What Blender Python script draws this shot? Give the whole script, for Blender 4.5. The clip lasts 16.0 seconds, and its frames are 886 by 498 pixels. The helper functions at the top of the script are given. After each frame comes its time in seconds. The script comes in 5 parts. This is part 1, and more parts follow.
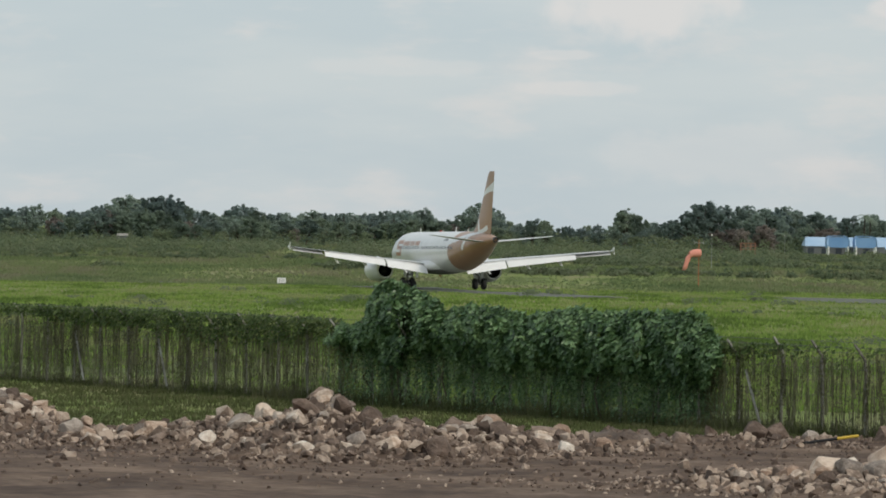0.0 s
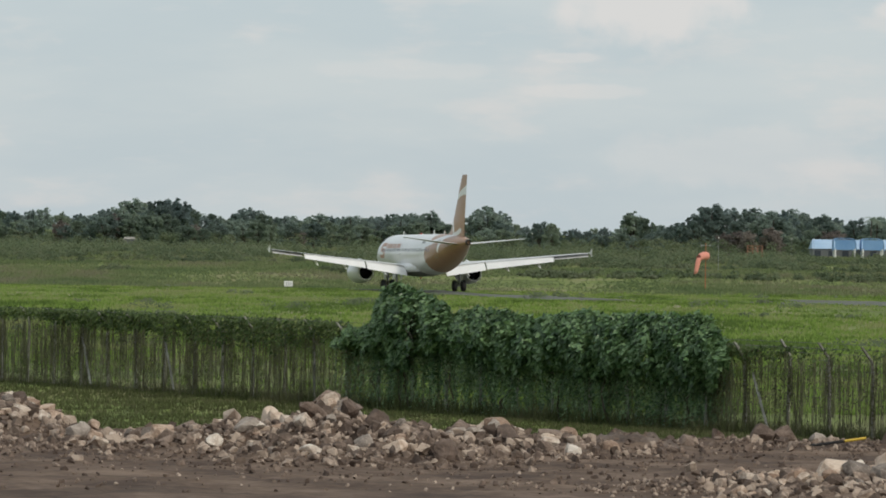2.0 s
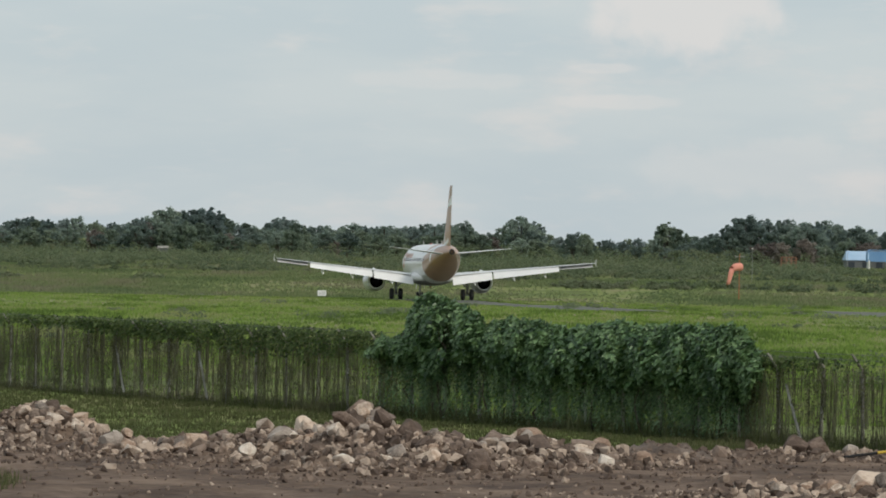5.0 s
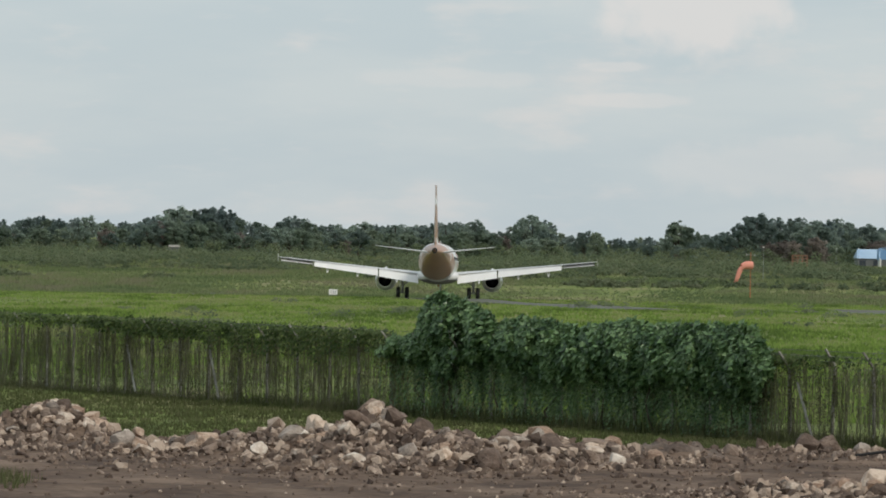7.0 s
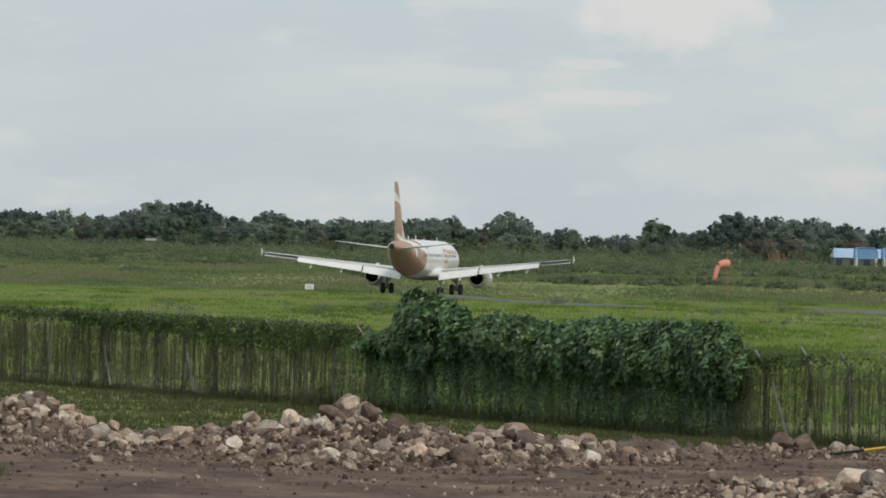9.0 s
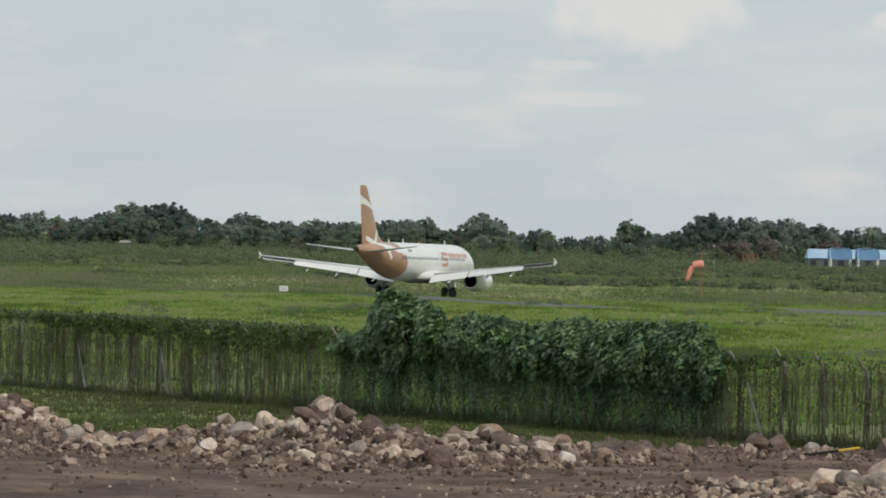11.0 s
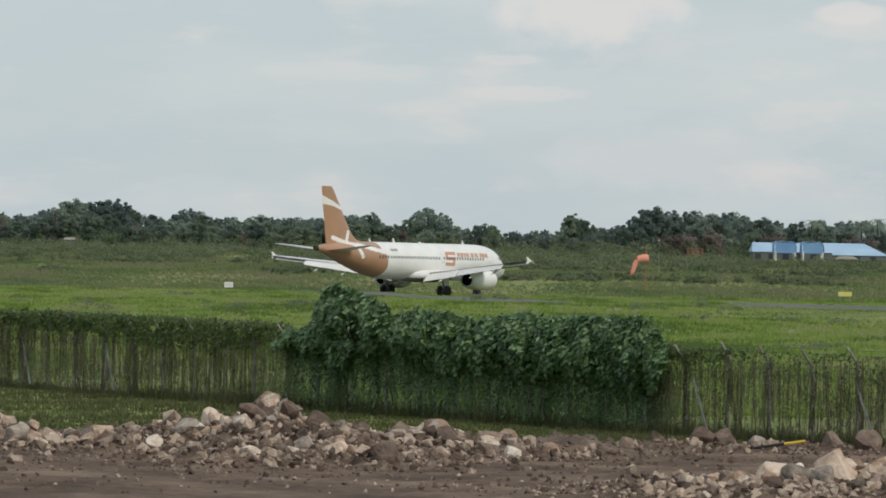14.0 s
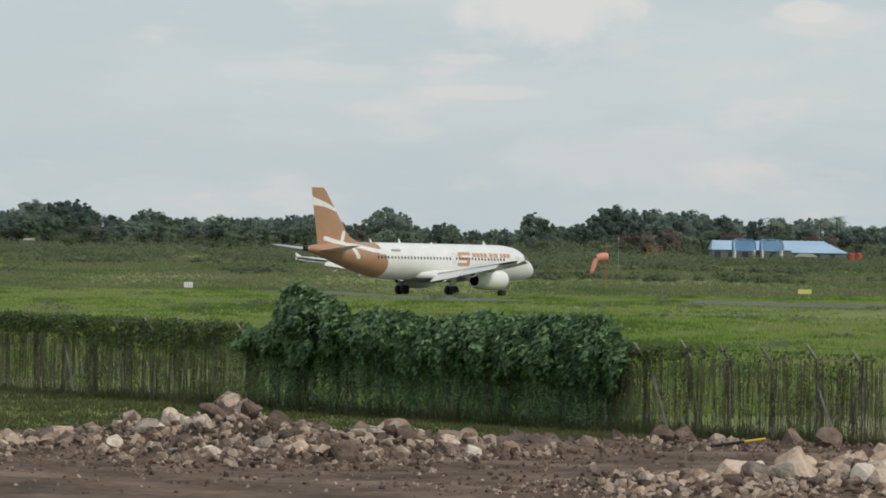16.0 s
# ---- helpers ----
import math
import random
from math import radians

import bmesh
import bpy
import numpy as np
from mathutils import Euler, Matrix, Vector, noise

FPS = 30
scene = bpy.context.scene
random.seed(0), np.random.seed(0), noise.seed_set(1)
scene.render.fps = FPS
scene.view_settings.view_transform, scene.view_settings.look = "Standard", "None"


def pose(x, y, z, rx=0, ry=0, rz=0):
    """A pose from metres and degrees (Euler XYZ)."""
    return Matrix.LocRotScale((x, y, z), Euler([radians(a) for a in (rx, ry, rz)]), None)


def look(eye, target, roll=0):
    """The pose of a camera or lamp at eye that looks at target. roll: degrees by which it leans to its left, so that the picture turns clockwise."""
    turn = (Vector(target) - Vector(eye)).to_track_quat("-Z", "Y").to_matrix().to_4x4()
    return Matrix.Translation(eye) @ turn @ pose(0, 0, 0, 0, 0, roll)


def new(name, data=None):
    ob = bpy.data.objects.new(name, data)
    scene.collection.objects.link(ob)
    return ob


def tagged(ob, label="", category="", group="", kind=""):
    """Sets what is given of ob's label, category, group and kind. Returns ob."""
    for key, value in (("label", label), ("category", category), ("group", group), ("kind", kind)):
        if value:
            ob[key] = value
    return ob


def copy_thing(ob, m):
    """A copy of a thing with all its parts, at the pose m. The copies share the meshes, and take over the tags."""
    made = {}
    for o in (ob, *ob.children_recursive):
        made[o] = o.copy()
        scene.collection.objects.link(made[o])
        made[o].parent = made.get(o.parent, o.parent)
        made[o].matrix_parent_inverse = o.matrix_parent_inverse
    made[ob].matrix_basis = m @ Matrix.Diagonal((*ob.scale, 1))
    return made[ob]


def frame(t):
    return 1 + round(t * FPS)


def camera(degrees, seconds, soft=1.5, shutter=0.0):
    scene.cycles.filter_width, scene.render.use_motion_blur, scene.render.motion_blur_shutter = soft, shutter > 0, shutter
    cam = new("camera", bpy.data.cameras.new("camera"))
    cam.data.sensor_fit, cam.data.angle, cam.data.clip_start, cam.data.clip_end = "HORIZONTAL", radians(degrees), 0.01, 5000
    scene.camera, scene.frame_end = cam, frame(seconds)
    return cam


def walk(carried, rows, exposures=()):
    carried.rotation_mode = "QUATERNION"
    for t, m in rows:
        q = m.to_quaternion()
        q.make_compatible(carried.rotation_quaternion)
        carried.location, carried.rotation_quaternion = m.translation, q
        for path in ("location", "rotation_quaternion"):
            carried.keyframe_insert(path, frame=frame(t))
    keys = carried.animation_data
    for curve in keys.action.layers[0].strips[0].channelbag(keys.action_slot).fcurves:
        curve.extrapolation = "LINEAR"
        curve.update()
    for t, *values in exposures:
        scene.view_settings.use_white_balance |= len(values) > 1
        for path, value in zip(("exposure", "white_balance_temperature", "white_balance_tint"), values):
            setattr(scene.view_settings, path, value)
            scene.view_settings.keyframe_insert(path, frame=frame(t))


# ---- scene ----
# A long lens on a tripod head: it only pans, tilts and leans. Seconds, pan, tilt, lean in degrees.
EYE = (0.0, 0.0, 6.88)
PATH = (
    (0.0, 0.5452, -0.2650, 0.869),
    (0.5, 0.4496, -0.2383, 0.840),
    (1.0, 0.4477, -0.2352, 0.949),
    (1.5, 0.4997, -0.2543, 0.829),
    (2.0, 0.4737, -0.2342, 0.784),
    (2.5, 0.3825, -0.1519, 0.744),
    (3.0, 0.2754, -0.0822, 0.773),
    (3.5, 0.1903, -0.0690, 0.843),
    (4.0, 0.1635, -0.1259, 1.028),
    (6.5, 0.0337, -0.1412, 0.924),
    (7.0, 0.0044, -0.1502, 0.937),
    (7.5, -0.0129, -0.1657, 1.195),
    (8.0, 0.0500, -0.1855, 1.400),
    (8.5, 0.1510, -0.2146, 1.305),
    (9.0, 0.2490, -0.1897, 1.401),
    (11.5, 0.5746, -0.1676, 1.265),
    (12.0, 0.6219, -0.1739, 1.272),
    (12.5, 0.7112, -0.2118, 1.183),
    (13.0, 0.8311, -0.2373, 1.045),
    (13.5, 0.9664, -0.2451, 0.992),
    (14.0, 1.0955, -0.2067, 0.991),
    (14.5, 1.2486, -0.1751, 0.918),
    (15.0, 1.3754, -0.1573, 0.711),
    (15.5, 1.4476, -0.1879, 0.634),
    (16.0, 1.5174, -0.2096, 0.761),
)


def aim(pan, tilt, lean):
    p, e = radians(pan), radians(tilt)
    d = Vector((math.sin(p) * math.cos(e), math.cos(p) * math.cos(e), math.sin(e)))
    return look(EYE, Vector(EYE) + d * 100, lean)


cam = camera(9.241, 16.0, soft=1.8)
walk(cam, [(t, aim(a, b, c)) for t, a, b, c in PATH])

# ---- light ----
SUN_EL, SUN_AZ = 42.0, 140.0      # degrees; azimuth clockwise from the view to the north (+y)
world = bpy.data.worlds.new("overcast_sky")
scene.world = world
world.use_nodes = True
scene.view_settings.exposure = 0.0


def build_sky():
    nt = world.node_tree
    nt.nodes.clear()
    N, L = nt.nodes.new, nt.links.new
    out, bg = N("ShaderNodeOutputWorld"), N("ShaderNodeBackground")
    sky = N("ShaderNodeTexSky")
    sky.sky_type, sky.sun_disc = "NISHITA", False
    sky.sun_elevation, sky.sun_rotation = radians(SUN_EL), radians(SUN_AZ)
    dim = N("ShaderNodeVectorMath")
    dim.operation = "SCALE"
    dim.inputs["Scale"].default_value = 0.1
    L(sky.outputs[0], dim.inputs[0])
    co = N("ShaderNodeTexCoord")

    def cloud(scale, stretch, detail, lo, hi, offset):
        mp = N("ShaderNodeMapping")
        mp.inputs["Scale"].default_value = (scale, scale, scale * stretch)
        mp.inputs["Location"].default_value = (offset, offset * 0.7, offset * 0.3)
        L(co.outputs["Generated"], mp.inputs[0])
        n = N("ShaderNodeTexNoise")
        n.inputs["Scale"].default_value, n.inputs["Detail"].default_value = 1.0, detail
        n.inputs["Roughness"].default_value = 0.55
        L(mp.outputs[0], n.inputs[0])
        r = N("ShaderNodeMapRange")
        r.interpolation_type = "SMOOTHSTEP"
        r.inputs[1].default_value, r.inputs[2].default_value = lo, hi
        L(n.outputs[0], r.inputs[0])
        return r.outputs[0]

    def mix(fac, a, b):
        m = N("ShaderNodeMix")
        m.data_type = "RGBA"
        if isinstance(fac, float):
            m.inputs[0].default_value = fac
        else:
            L(fac, m.inputs[0])
        for sock, v in ((m.inputs[6], a), (m.inputs[7], b)):
            if isinstance(v, tuple):
                sock.default_value = (*v, 1)
            else:
                L(v, sock)
        return m.outputs[2]

    def scaled(sock, k):
        m = N("ShaderNodeMath")
        m.operation = "MULTIPLY"
        L(sock, m.inputs[0])
        m.inputs[1].default_value = k
        return m.outputs[0]

    base = mix(scaled(cloud(14, 4.5, 4, 0.35, 0.65, 3.1), 0.8), (0.455, 0.525, 0.565), (0.520, 0.570, 0.590))
    base = mix(scaled(cloud(34, 3.2, 6, 0.50, 0.72, 7.7), 0.65), base, (0.620, 0.605, 0.600))
    base = mix(scaled(cloud(90, 5.0, 5, 0.58, 0.74, 1.3), 0.12), base, (0.650, 0.630, 0.620))
    # heaped clouds and thin streaks that stand low over the trees
    for az, el, w, hgt, f0 in ((2.55, 2.45, 1.05, 0.55, 0.75), (5.25, 2.32, 0.40, 0.13, 0.6), (1.75, 1.78, 0.42, 0.06, 0.36), (1.95, 1.43, 0.75, 0.09, 0.34), (0.1, 1.63, 1.0, 0.11, 0.22), (3.6, 0.75, 1.5, 0.36, 0.25)):
        sub = N("ShaderNodeVectorMath")
        sub.operation = "SUBTRACT"
        a, e = radians(az), radians(el)
        sub.inputs[1].default_value = (math.sin(a) * math.cos(e), math.cos(a) * math.cos(e), math.sin(e))
        L(co.outputs["Generated"], sub.inputs[0])
        sc = N("ShaderNodeVectorMath")
        sc.operation = "MULTIPLY"
        sc.inputs[1].default_value = (1 / radians(w), 1.0, 1 / radians(hgt))
        L(sub.outputs[0], sc.inputs[0])
        ln = N("ShaderNodeVectorMath")
        ln.operation = "LENGTH"
        L(sc.outputs[0], ln.inputs[0])
        nz = N("ShaderNodeTexNoise")
        nz.inputs["Scale"].default_value, nz.inputs["Detail"].default_value = 110, 5
        L(co.outputs["Generated"], nz.inputs[0])
        ad = N("ShaderNodeMath")
        ad.operation = "MULTIPLY_ADD"
        L(nz.outputs[0], ad.inputs[0])
        ad.inputs[1].default_value = 1.3
        L(ln.outputs["Value"], ad.inputs[2])
        r = N("ShaderNodeMapRange")
        r.interpolation_type = "SMOOTHSTEP"
        r.inputs[1].default_value, r.inputs[2].default_value = 1.75, 1.30
        L(ad.outputs[0], r.inputs[0])
        base = mix(scaled(r.outputs[0], f0), base, (0.665, 0.635, 0.625))
    col = mix(0.88, dim.outputs[0], base)
    L(col, bg.inputs[0])
    bg.inputs[1].default_value = 1.13
    L(bg.outputs[0], out.inputs[0])


build_sky()
sun = new("sun", bpy.data.lights.new("sun", "SUN"))
sun.data.energy, sun.data.angle, sun.data.color = 1.6, radians(14), (1.0, 0.93, 0.82)
_a, _e = radians(SUN_AZ), radians(SUN_EL)
sun.matrix_world = look((math.sin(_a) * math.cos(_e) * 50, math.cos(_a) * math.cos(_e) * 50, math.sin(_e) * 50 + 30), (0, 0, 30))


# ---- materials ----
def material(name, tones, scale=1.0, rough=0.8, metal=0.0, bump=0.0, fine=12.0, vary="", spec=0.3, coords="Object", stretch=(1, 1, 1), sheer=0.0, stray=0.5, tight=0.2, whole=0.0, turn=0.0):
    """tones: 2 or 3 base colours, mixed by noise at scale (per metre) and a finer one; vary: 'object' or 'island' adds random tone."""
    m = bpy.data.materials.new(name)
    m.use_nodes = True
    nt = m.node_tree
    N, L = nt.nodes.new, nt.links.new
    b = nt.nodes["Principled BSDF"]
    b.inputs["Roughness"].default_value, b.inputs["Metallic"].default_value = rough, metal
    b.inputs["Specular IOR Level"].default_value = spec
    if coords == "World":
        co = N("ShaderNodeNewGeometry").outputs["Position"]
    else:
        co = N("ShaderNodeTexCoord").outputs["Object"]
    mp = N("ShaderNodeMapping")
    mp.inputs["Scale"].default_value = stretch
    mp.inputs["Rotation"].default_value = (0, 0, radians(turn))
    L(co, mp.inputs[0])
    n1, n2 = N("ShaderNodeTexNoise"), N("ShaderNodeTexNoise")
    for n, s, d in ((n1, scale, 5), (n2, scale * fine, 4)):
        n.inputs["Scale"].default_value, n.inputs["Detail"].default_value = s, d
        L(mp.outputs[0], n.inputs[0])
    ad = N("ShaderNodeMath")
    ad.operation = "MULTIPLY_ADD"
    L(n2.outputs[0], ad.inputs[0])
    ad.inputs[1].default_value = 0.45
    sub = N("ShaderNodeMath")
    sub.operation = "SUBTRACT"
    L(n1.outputs[0], sub.inputs[0])
    sub.inputs[1].default_value = 0.225
    L(sub.outputs[0], ad.inputs[2])
    last = ad.outputs[0]
    if vary:
        src = N("ShaderNodeObjectInfo").outputs["Random"] if vary == "object" else N("ShaderNodeNewGeometry").outputs["Random Per Island"]
        v = N("ShaderNodeMath")
        v.operation = "MULTIPLY_ADD"
        L(src, v.inputs[0])
        v.inputs[1].default_value = stray
        s2 = N("ShaderNodeMath")
        s2.operation = "SUBTRACT"
        L(last, s2.inputs[0])
        s2.inputs[1].default_value = stray / 2
        L(s2.outputs[0], v.inputs[2])
        last = v.outputs[0]
        if whole:
            w = N("ShaderNodeMath")
            w.operation = "MULTIPLY_ADD"
            L(N("ShaderNodeObjectInfo").outputs["Random"], w.inputs[0])
            w.inputs[1].default_value = whole
            s3 = N("ShaderNodeMath")
            s3.operation = "SUBTRACT"
            L(last, s3.inputs[0])
            s3.inputs[1].default_value = whole / 2
            L(s3.outputs[0], w.inputs[2])
            last = w.outputs[0]
    ramp = N("ShaderNodeValToRGB")
    el = ramp.color_ramp.elements
    el[0].position, el[1].position = 0.5 - tight, 0.5 + tight
    el[0].color, el[1].color = (*tones[0], 1), (*tones[-1], 1)
    for i, c in enumerate(tones[1:-1]):
        e = el.new(0.5 - tight + 2 * tight * (i + 1) / (len(tones) - 1))
        e.color = (*c, 1)
    L(last, ramp.inputs[0])
    L(ramp.outputs[0], b.inputs["Base Color"])
    if bump:
        bp = N("ShaderNodeBump")
        bp.inputs["Strength"].default_value = bump
        bp.inputs["Distance"].default_value = 0.05
        L(n2.outputs[0], bp.inputs["Height"])
        L(bp.outputs[0], b.inputs["Normal"])
    if sheer:
        b.inputs["Subsurface Weight"].default_value = 0.0
        tr, ms = N("ShaderNodeBsdfTranslucent"), N("ShaderNodeMixShader")
        L(ramp.outputs[0], tr.inputs[0])
        ms.inputs[0].default_value = sheer
        L(b.outputs[0], ms.inputs[1])
        L(tr.outputs[0], ms.inputs[2])
        L(ms.outputs[0], nt.nodes["Material Output"].inputs[0])
    return m


def paint(name, c, rough=0.35, metal=0.0, coat=0.0):
    d = tuple(x * 0.9 for x in c)
    m = material(name, (d, c), 0.6, rough, metal, 0.0, 9.0, spec=0.5)
    m.node_tree.nodes["Principled BSDF"].inputs["Coat Weight"].default_value = coat
    return m


M_FIELD = material("field_grass", ((0.120, 0.150, 0.050), (0.175, 0.220, 0.062), (0.235, 0.225, 0.110)), 0.07, 0.95, bump=0.3, fine=5, coords="World", stretch=(1.0, 0.25, 1.0), spec=0.1, tight=0.13)
M_BLADE = material("grass_blades", ((0.155, 0.225, 0.060), (0.285, 0.405, 0.088), (0.360, 0.385, 0.165)), 0.075, 0.8, fine=4, vary="island", coords="World", stretch=(1.0, 0.25, 1.0), spec=0.15, sheer=0.65, stray=0.14, tight=0.115)
M_ROUGH = material("rough_grass", ((0.165, 0.215, 0.100), (0.230, 0.270, 0.128), (0.262, 0.254, 0.158)), 0.045, 0.85, fine=4, vary="island", coords="World", stretch=(1.0, 0.2, 1.0), spec=0.1, sheer=0.5, stray=0.10, tight=0.15)
M_VERGE = material("verge_grass", ((0.086, 0.092, 0.046), (0.120, 0.139, 0.057), (0.169, 0.165, 0.088)), 0.22, 0.9, fine=6, vary="island", coords="World", stretch=(0.6, 1.0, 1.0), spec=0.05, sheer=0.45, stray=0.16, tight=0.16)
M_DIRT = material("bare_dirt", ((0.066, 0.043, 0.031), (0.126, 0.085, 0.060), (0.227, 0.161, 0.117)), 0.5, 0.92, bump=1.0, fine=9, coords="World", stretch=(0.55, 0.55, 1.0), spec=0.2, tight=0.20, turn=16.0)
M_ASPHALT = material("old_asphalt", ((0.105, 0.112, 0.086), (0.150, 0.156, 0.122)), 0.15, 0.9, bump=0.2, fine=20, coords="World")
M_ROCKS = [material("rock_" + n, t, 2.2, 0.92, bump=1.0, fine=5, vary="object") for n, t in (
    ("tan", ((0.292, 0.196, 0.138), (0.488, 0.360, 0.270), (0.657, 0.530, 0.419))),
    ("grey", ((0.160, 0.130, 0.108), (0.275, 0.228, 0.190), (0.410, 0.348, 0.294))),
    ("brown", ((0.110, 0.078, 0.060), (0.182, 0.132, 0.104), (0.270, 0.204, 0.160))),
    ("pale", ((0.400, 0.305, 0.235), (0.600, 0.490, 0.395), (0.760, 0.670, 0.570))))]
M_RUBBLE = material("rubble", ((0.105, 0.076, 0.060), (0.200, 0.148, 0.115), (0.440, 0.345, 0.270)), 1.5, 0.95, bump=0.8, fine=6, vary="island", coords="World")
M_CRUMB = material("earth_crumb", ((0.082, 0.058, 0.046), (0.136, 0.098, 0.076), (0.241, 0.179, 0.139)), 0.8, 0.95, bump=0.8, fine=8, vary="island", coords="World")
M_CLOD = material("dirt_heap", ((0.086, 0.063, 0.050), (0.135, 0.102, 0.082), (0.195, 0.152, 0.122)), 1.2, 0.95, bump=1.0, fine=8, coords="World")
M_LEAF = material("vine_leaf", ((0.044, 0.096, 0.034), (0.103, 0.189, 0.067), (0.197, 0.301, 0.128)), 0.9, 0.40, fine=5, vary="island", coords="World", spec=0.55, sheer=0.2)
M_FRINGE = material("fringe_leaf", ((0.050, 0.080, 0.026), (0.094, 0.142, 0.042), (0.138, 0.178, 0.064)), 0.7, 0.6, fine=5, vary="island", coords="World", spec=0.25, sheer=0.25)
M_STRAND = material("hanging_vine", ((0.105, 0.105, 0.060), (0.152, 0.158, 0.084), (0.208, 0.200, 0.120)), 0.8, 0.8, fine=6, vary="island", coords="World", spec=0.1, sheer=0.5)
M_RUNNER = material("dry_runner", ((0.140, 0.140, 0.080), (0.195, 0.190, 0.112), (0.255, 0.232, 0.160)), 0.6, 0.85, fine=6, vary="island", coords="World", spec=0.1, sheer=0.5)
M_STEM = material("vine_stem", ((0.055, 0.043, 0.030), (0.100, 0.085, 0.060)), 3.0, 0.9, coords="World")
M_TWIG = material("dry_twig", ((0.120, 0.105, 0.072), (0.190, 0.165, 0.120)), 3.0, 0.9, coords="World", sheer=0.3)
M_CONCRETE = material("post_concrete", ((0.190, 0.178, 0.152), (0.300, 0.285, 0.250), (0.420, 0.400, 0.360)), 1.6, 0.9, bump=0.4, fine=7, coords="World")
M_WIRE = material("galvanised_wire", ((0.130, 0.125, 0.115), (0.210, 0.205, 0.195)), 2.0, 0.6, metal=0.4)
# leaf tones are paler and bluer than foliage: distance haze is painted in
M_HAZED_TREE = [material("hazed_tree_leaf_" + n, t, 0.12, 0.8, fine=9, vary="island", coords="World", spec=0.1, sheer=0.7, stray=0.12, whole=0.6) for n, t in (
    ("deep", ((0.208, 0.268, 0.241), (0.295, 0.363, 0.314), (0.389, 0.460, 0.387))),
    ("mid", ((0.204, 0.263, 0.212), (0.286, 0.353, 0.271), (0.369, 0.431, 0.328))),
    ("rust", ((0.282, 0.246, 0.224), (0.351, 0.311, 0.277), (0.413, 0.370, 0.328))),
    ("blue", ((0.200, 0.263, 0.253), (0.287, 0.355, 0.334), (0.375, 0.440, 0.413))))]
M_BARK = material("bark", ((0.060, 0.050, 0.040), (0.120, 0.100, 0.085)), 1.5, 0.9, bump=0.5, coords="World")
# far haze over the bushes is painted into these pale tones
M_HAZED_SHRUB = material("hazed_scrub_leaf", ((0.120, 0.149, 0.095), (0.171, 0.210, 0.120), (0.215, 0.232, 0.149)), 0.10, 0.85, fine=6, vary="island", coords="World", stretch=(1.0, 0.25, 1.0), spec=0.1, sheer=0.45, stray=0.14)
M_WHITE = paint("white_paint", (0.86, 0.85, 0.82), 0.3, coat=0.3)
M_COPPER = paint("copper_paint", (0.440, 0.248, 0.146), 0.35, coat=0.2)
M_LOGO = paint("logo_copper", (0.560, 0.300, 0.200), 0.4)
M_GREYWING = paint("wing_grey", (0.70, 0.70, 0.68), 0.35)
M_BELLY = paint("belly_grey", (0.26, 0.25, 0.24), 0.5)
# dark metal of the tail exhaust; also paints the shade under the outer wings
M_METAL_SHADE = paint("nozzle_metal_wing_shade", (0.045, 0.043, 0.042), 0.45, metal=0.6)
M_LIPMETAL = paint("polished_lip", (0.62, 0.62, 0.62), 0.25, metal=0.9)
M_BLACK = paint("black_void", (0.012, 0.012, 0.013), 0.8)
M_TYRE = paint("tyre_rubber", (0.022, 0.022, 0.022), 0.85)
M_RIM = paint("rim_grey", (0.35, 0.35, 0.35), 0.5)
M_STRUT = paint("gear_steel", (0.40, 0.40, 0.39), 0.45, metal=0.3)
M_GLASS = paint("cabin_glass", (0.030, 0.034, 0.040), 0.1)
M_SOCK = paint("windsock_cloth", (0.78, 0.320, 0.240), 0.9)
M_POLE = paint("pole_orange", (0.42, 0.170, 0.070), 0.7)
M_SIGNW = paint("sign_white", (0.86, 0.85, 0.80), 0.6)
M_SIGNY = paint("sign_yellow", (0.68, 0.61, 0.20), 0.6)
M_ROOFBLUE = material("roof_sheet_blue", ((0.150, 0.300, 0.540), (0.210, 0.370, 0.600)), 0.3, 0.5, coords="World")
M_ROOFPALE = material("roof_sheet_pale", ((0.330, 0.480, 0.640), (0.420, 0.560, 0.700)), 0.3, 0.5, coords="World")
M_WALL = paint("shed_wall", (0.16, 0.17, 0.17), 0.9)
M_WALLDARK = paint("shed_dark", (0.050, 0.060, 0.075), 0.9)
M_RED = paint("red_tank", (0.50, 0.070, 0.055), 0.6)
M_ORANGE = paint("rust_orange", (0.26, 0.130, 0.085), 0.8)
M_TARP = paint("pale_tarp", (0.55, 0.50, 0.44), 0.9)
M_STRIPE = paint("stripe_yellow", (0.62, 0.42, 0.05), 0.6)


# ---- building helpers ----
def mesh_of(name, bm, mats):
    me = bpy.data.meshes.new(name)
    bm.to_mesh(me)
    bm.free()
    for m in (mats if isinstance(mats, (list, tuple)) else [mats]):
        me.materials.append(m)
    return me


def part(name, bm, mat, parent=None, label="", smooth=False):
    me = bm if isinstance(bm, bpy.types.Mesh) else mesh_of(name, bm, mat)
    if smooth:
        me.shade_smooth()
    ob = new(name, me)
    if parent is not None:
        ob.parent = parent
    if label:
        tagged(ob, label)
    return ob


def raw(name, verts, faces, mat, smooth=False):
    me = bpy.data.meshes.new(name)
    me.from_pydata([tuple(v) for v in verts], [], [tuple(f) for f in faces])
    for m in (mat if isinstance(mat, (list, tuple)) else [mat]):
        me.materials.append(m)
    if smooth:
        me.shade_smooth()
    return me


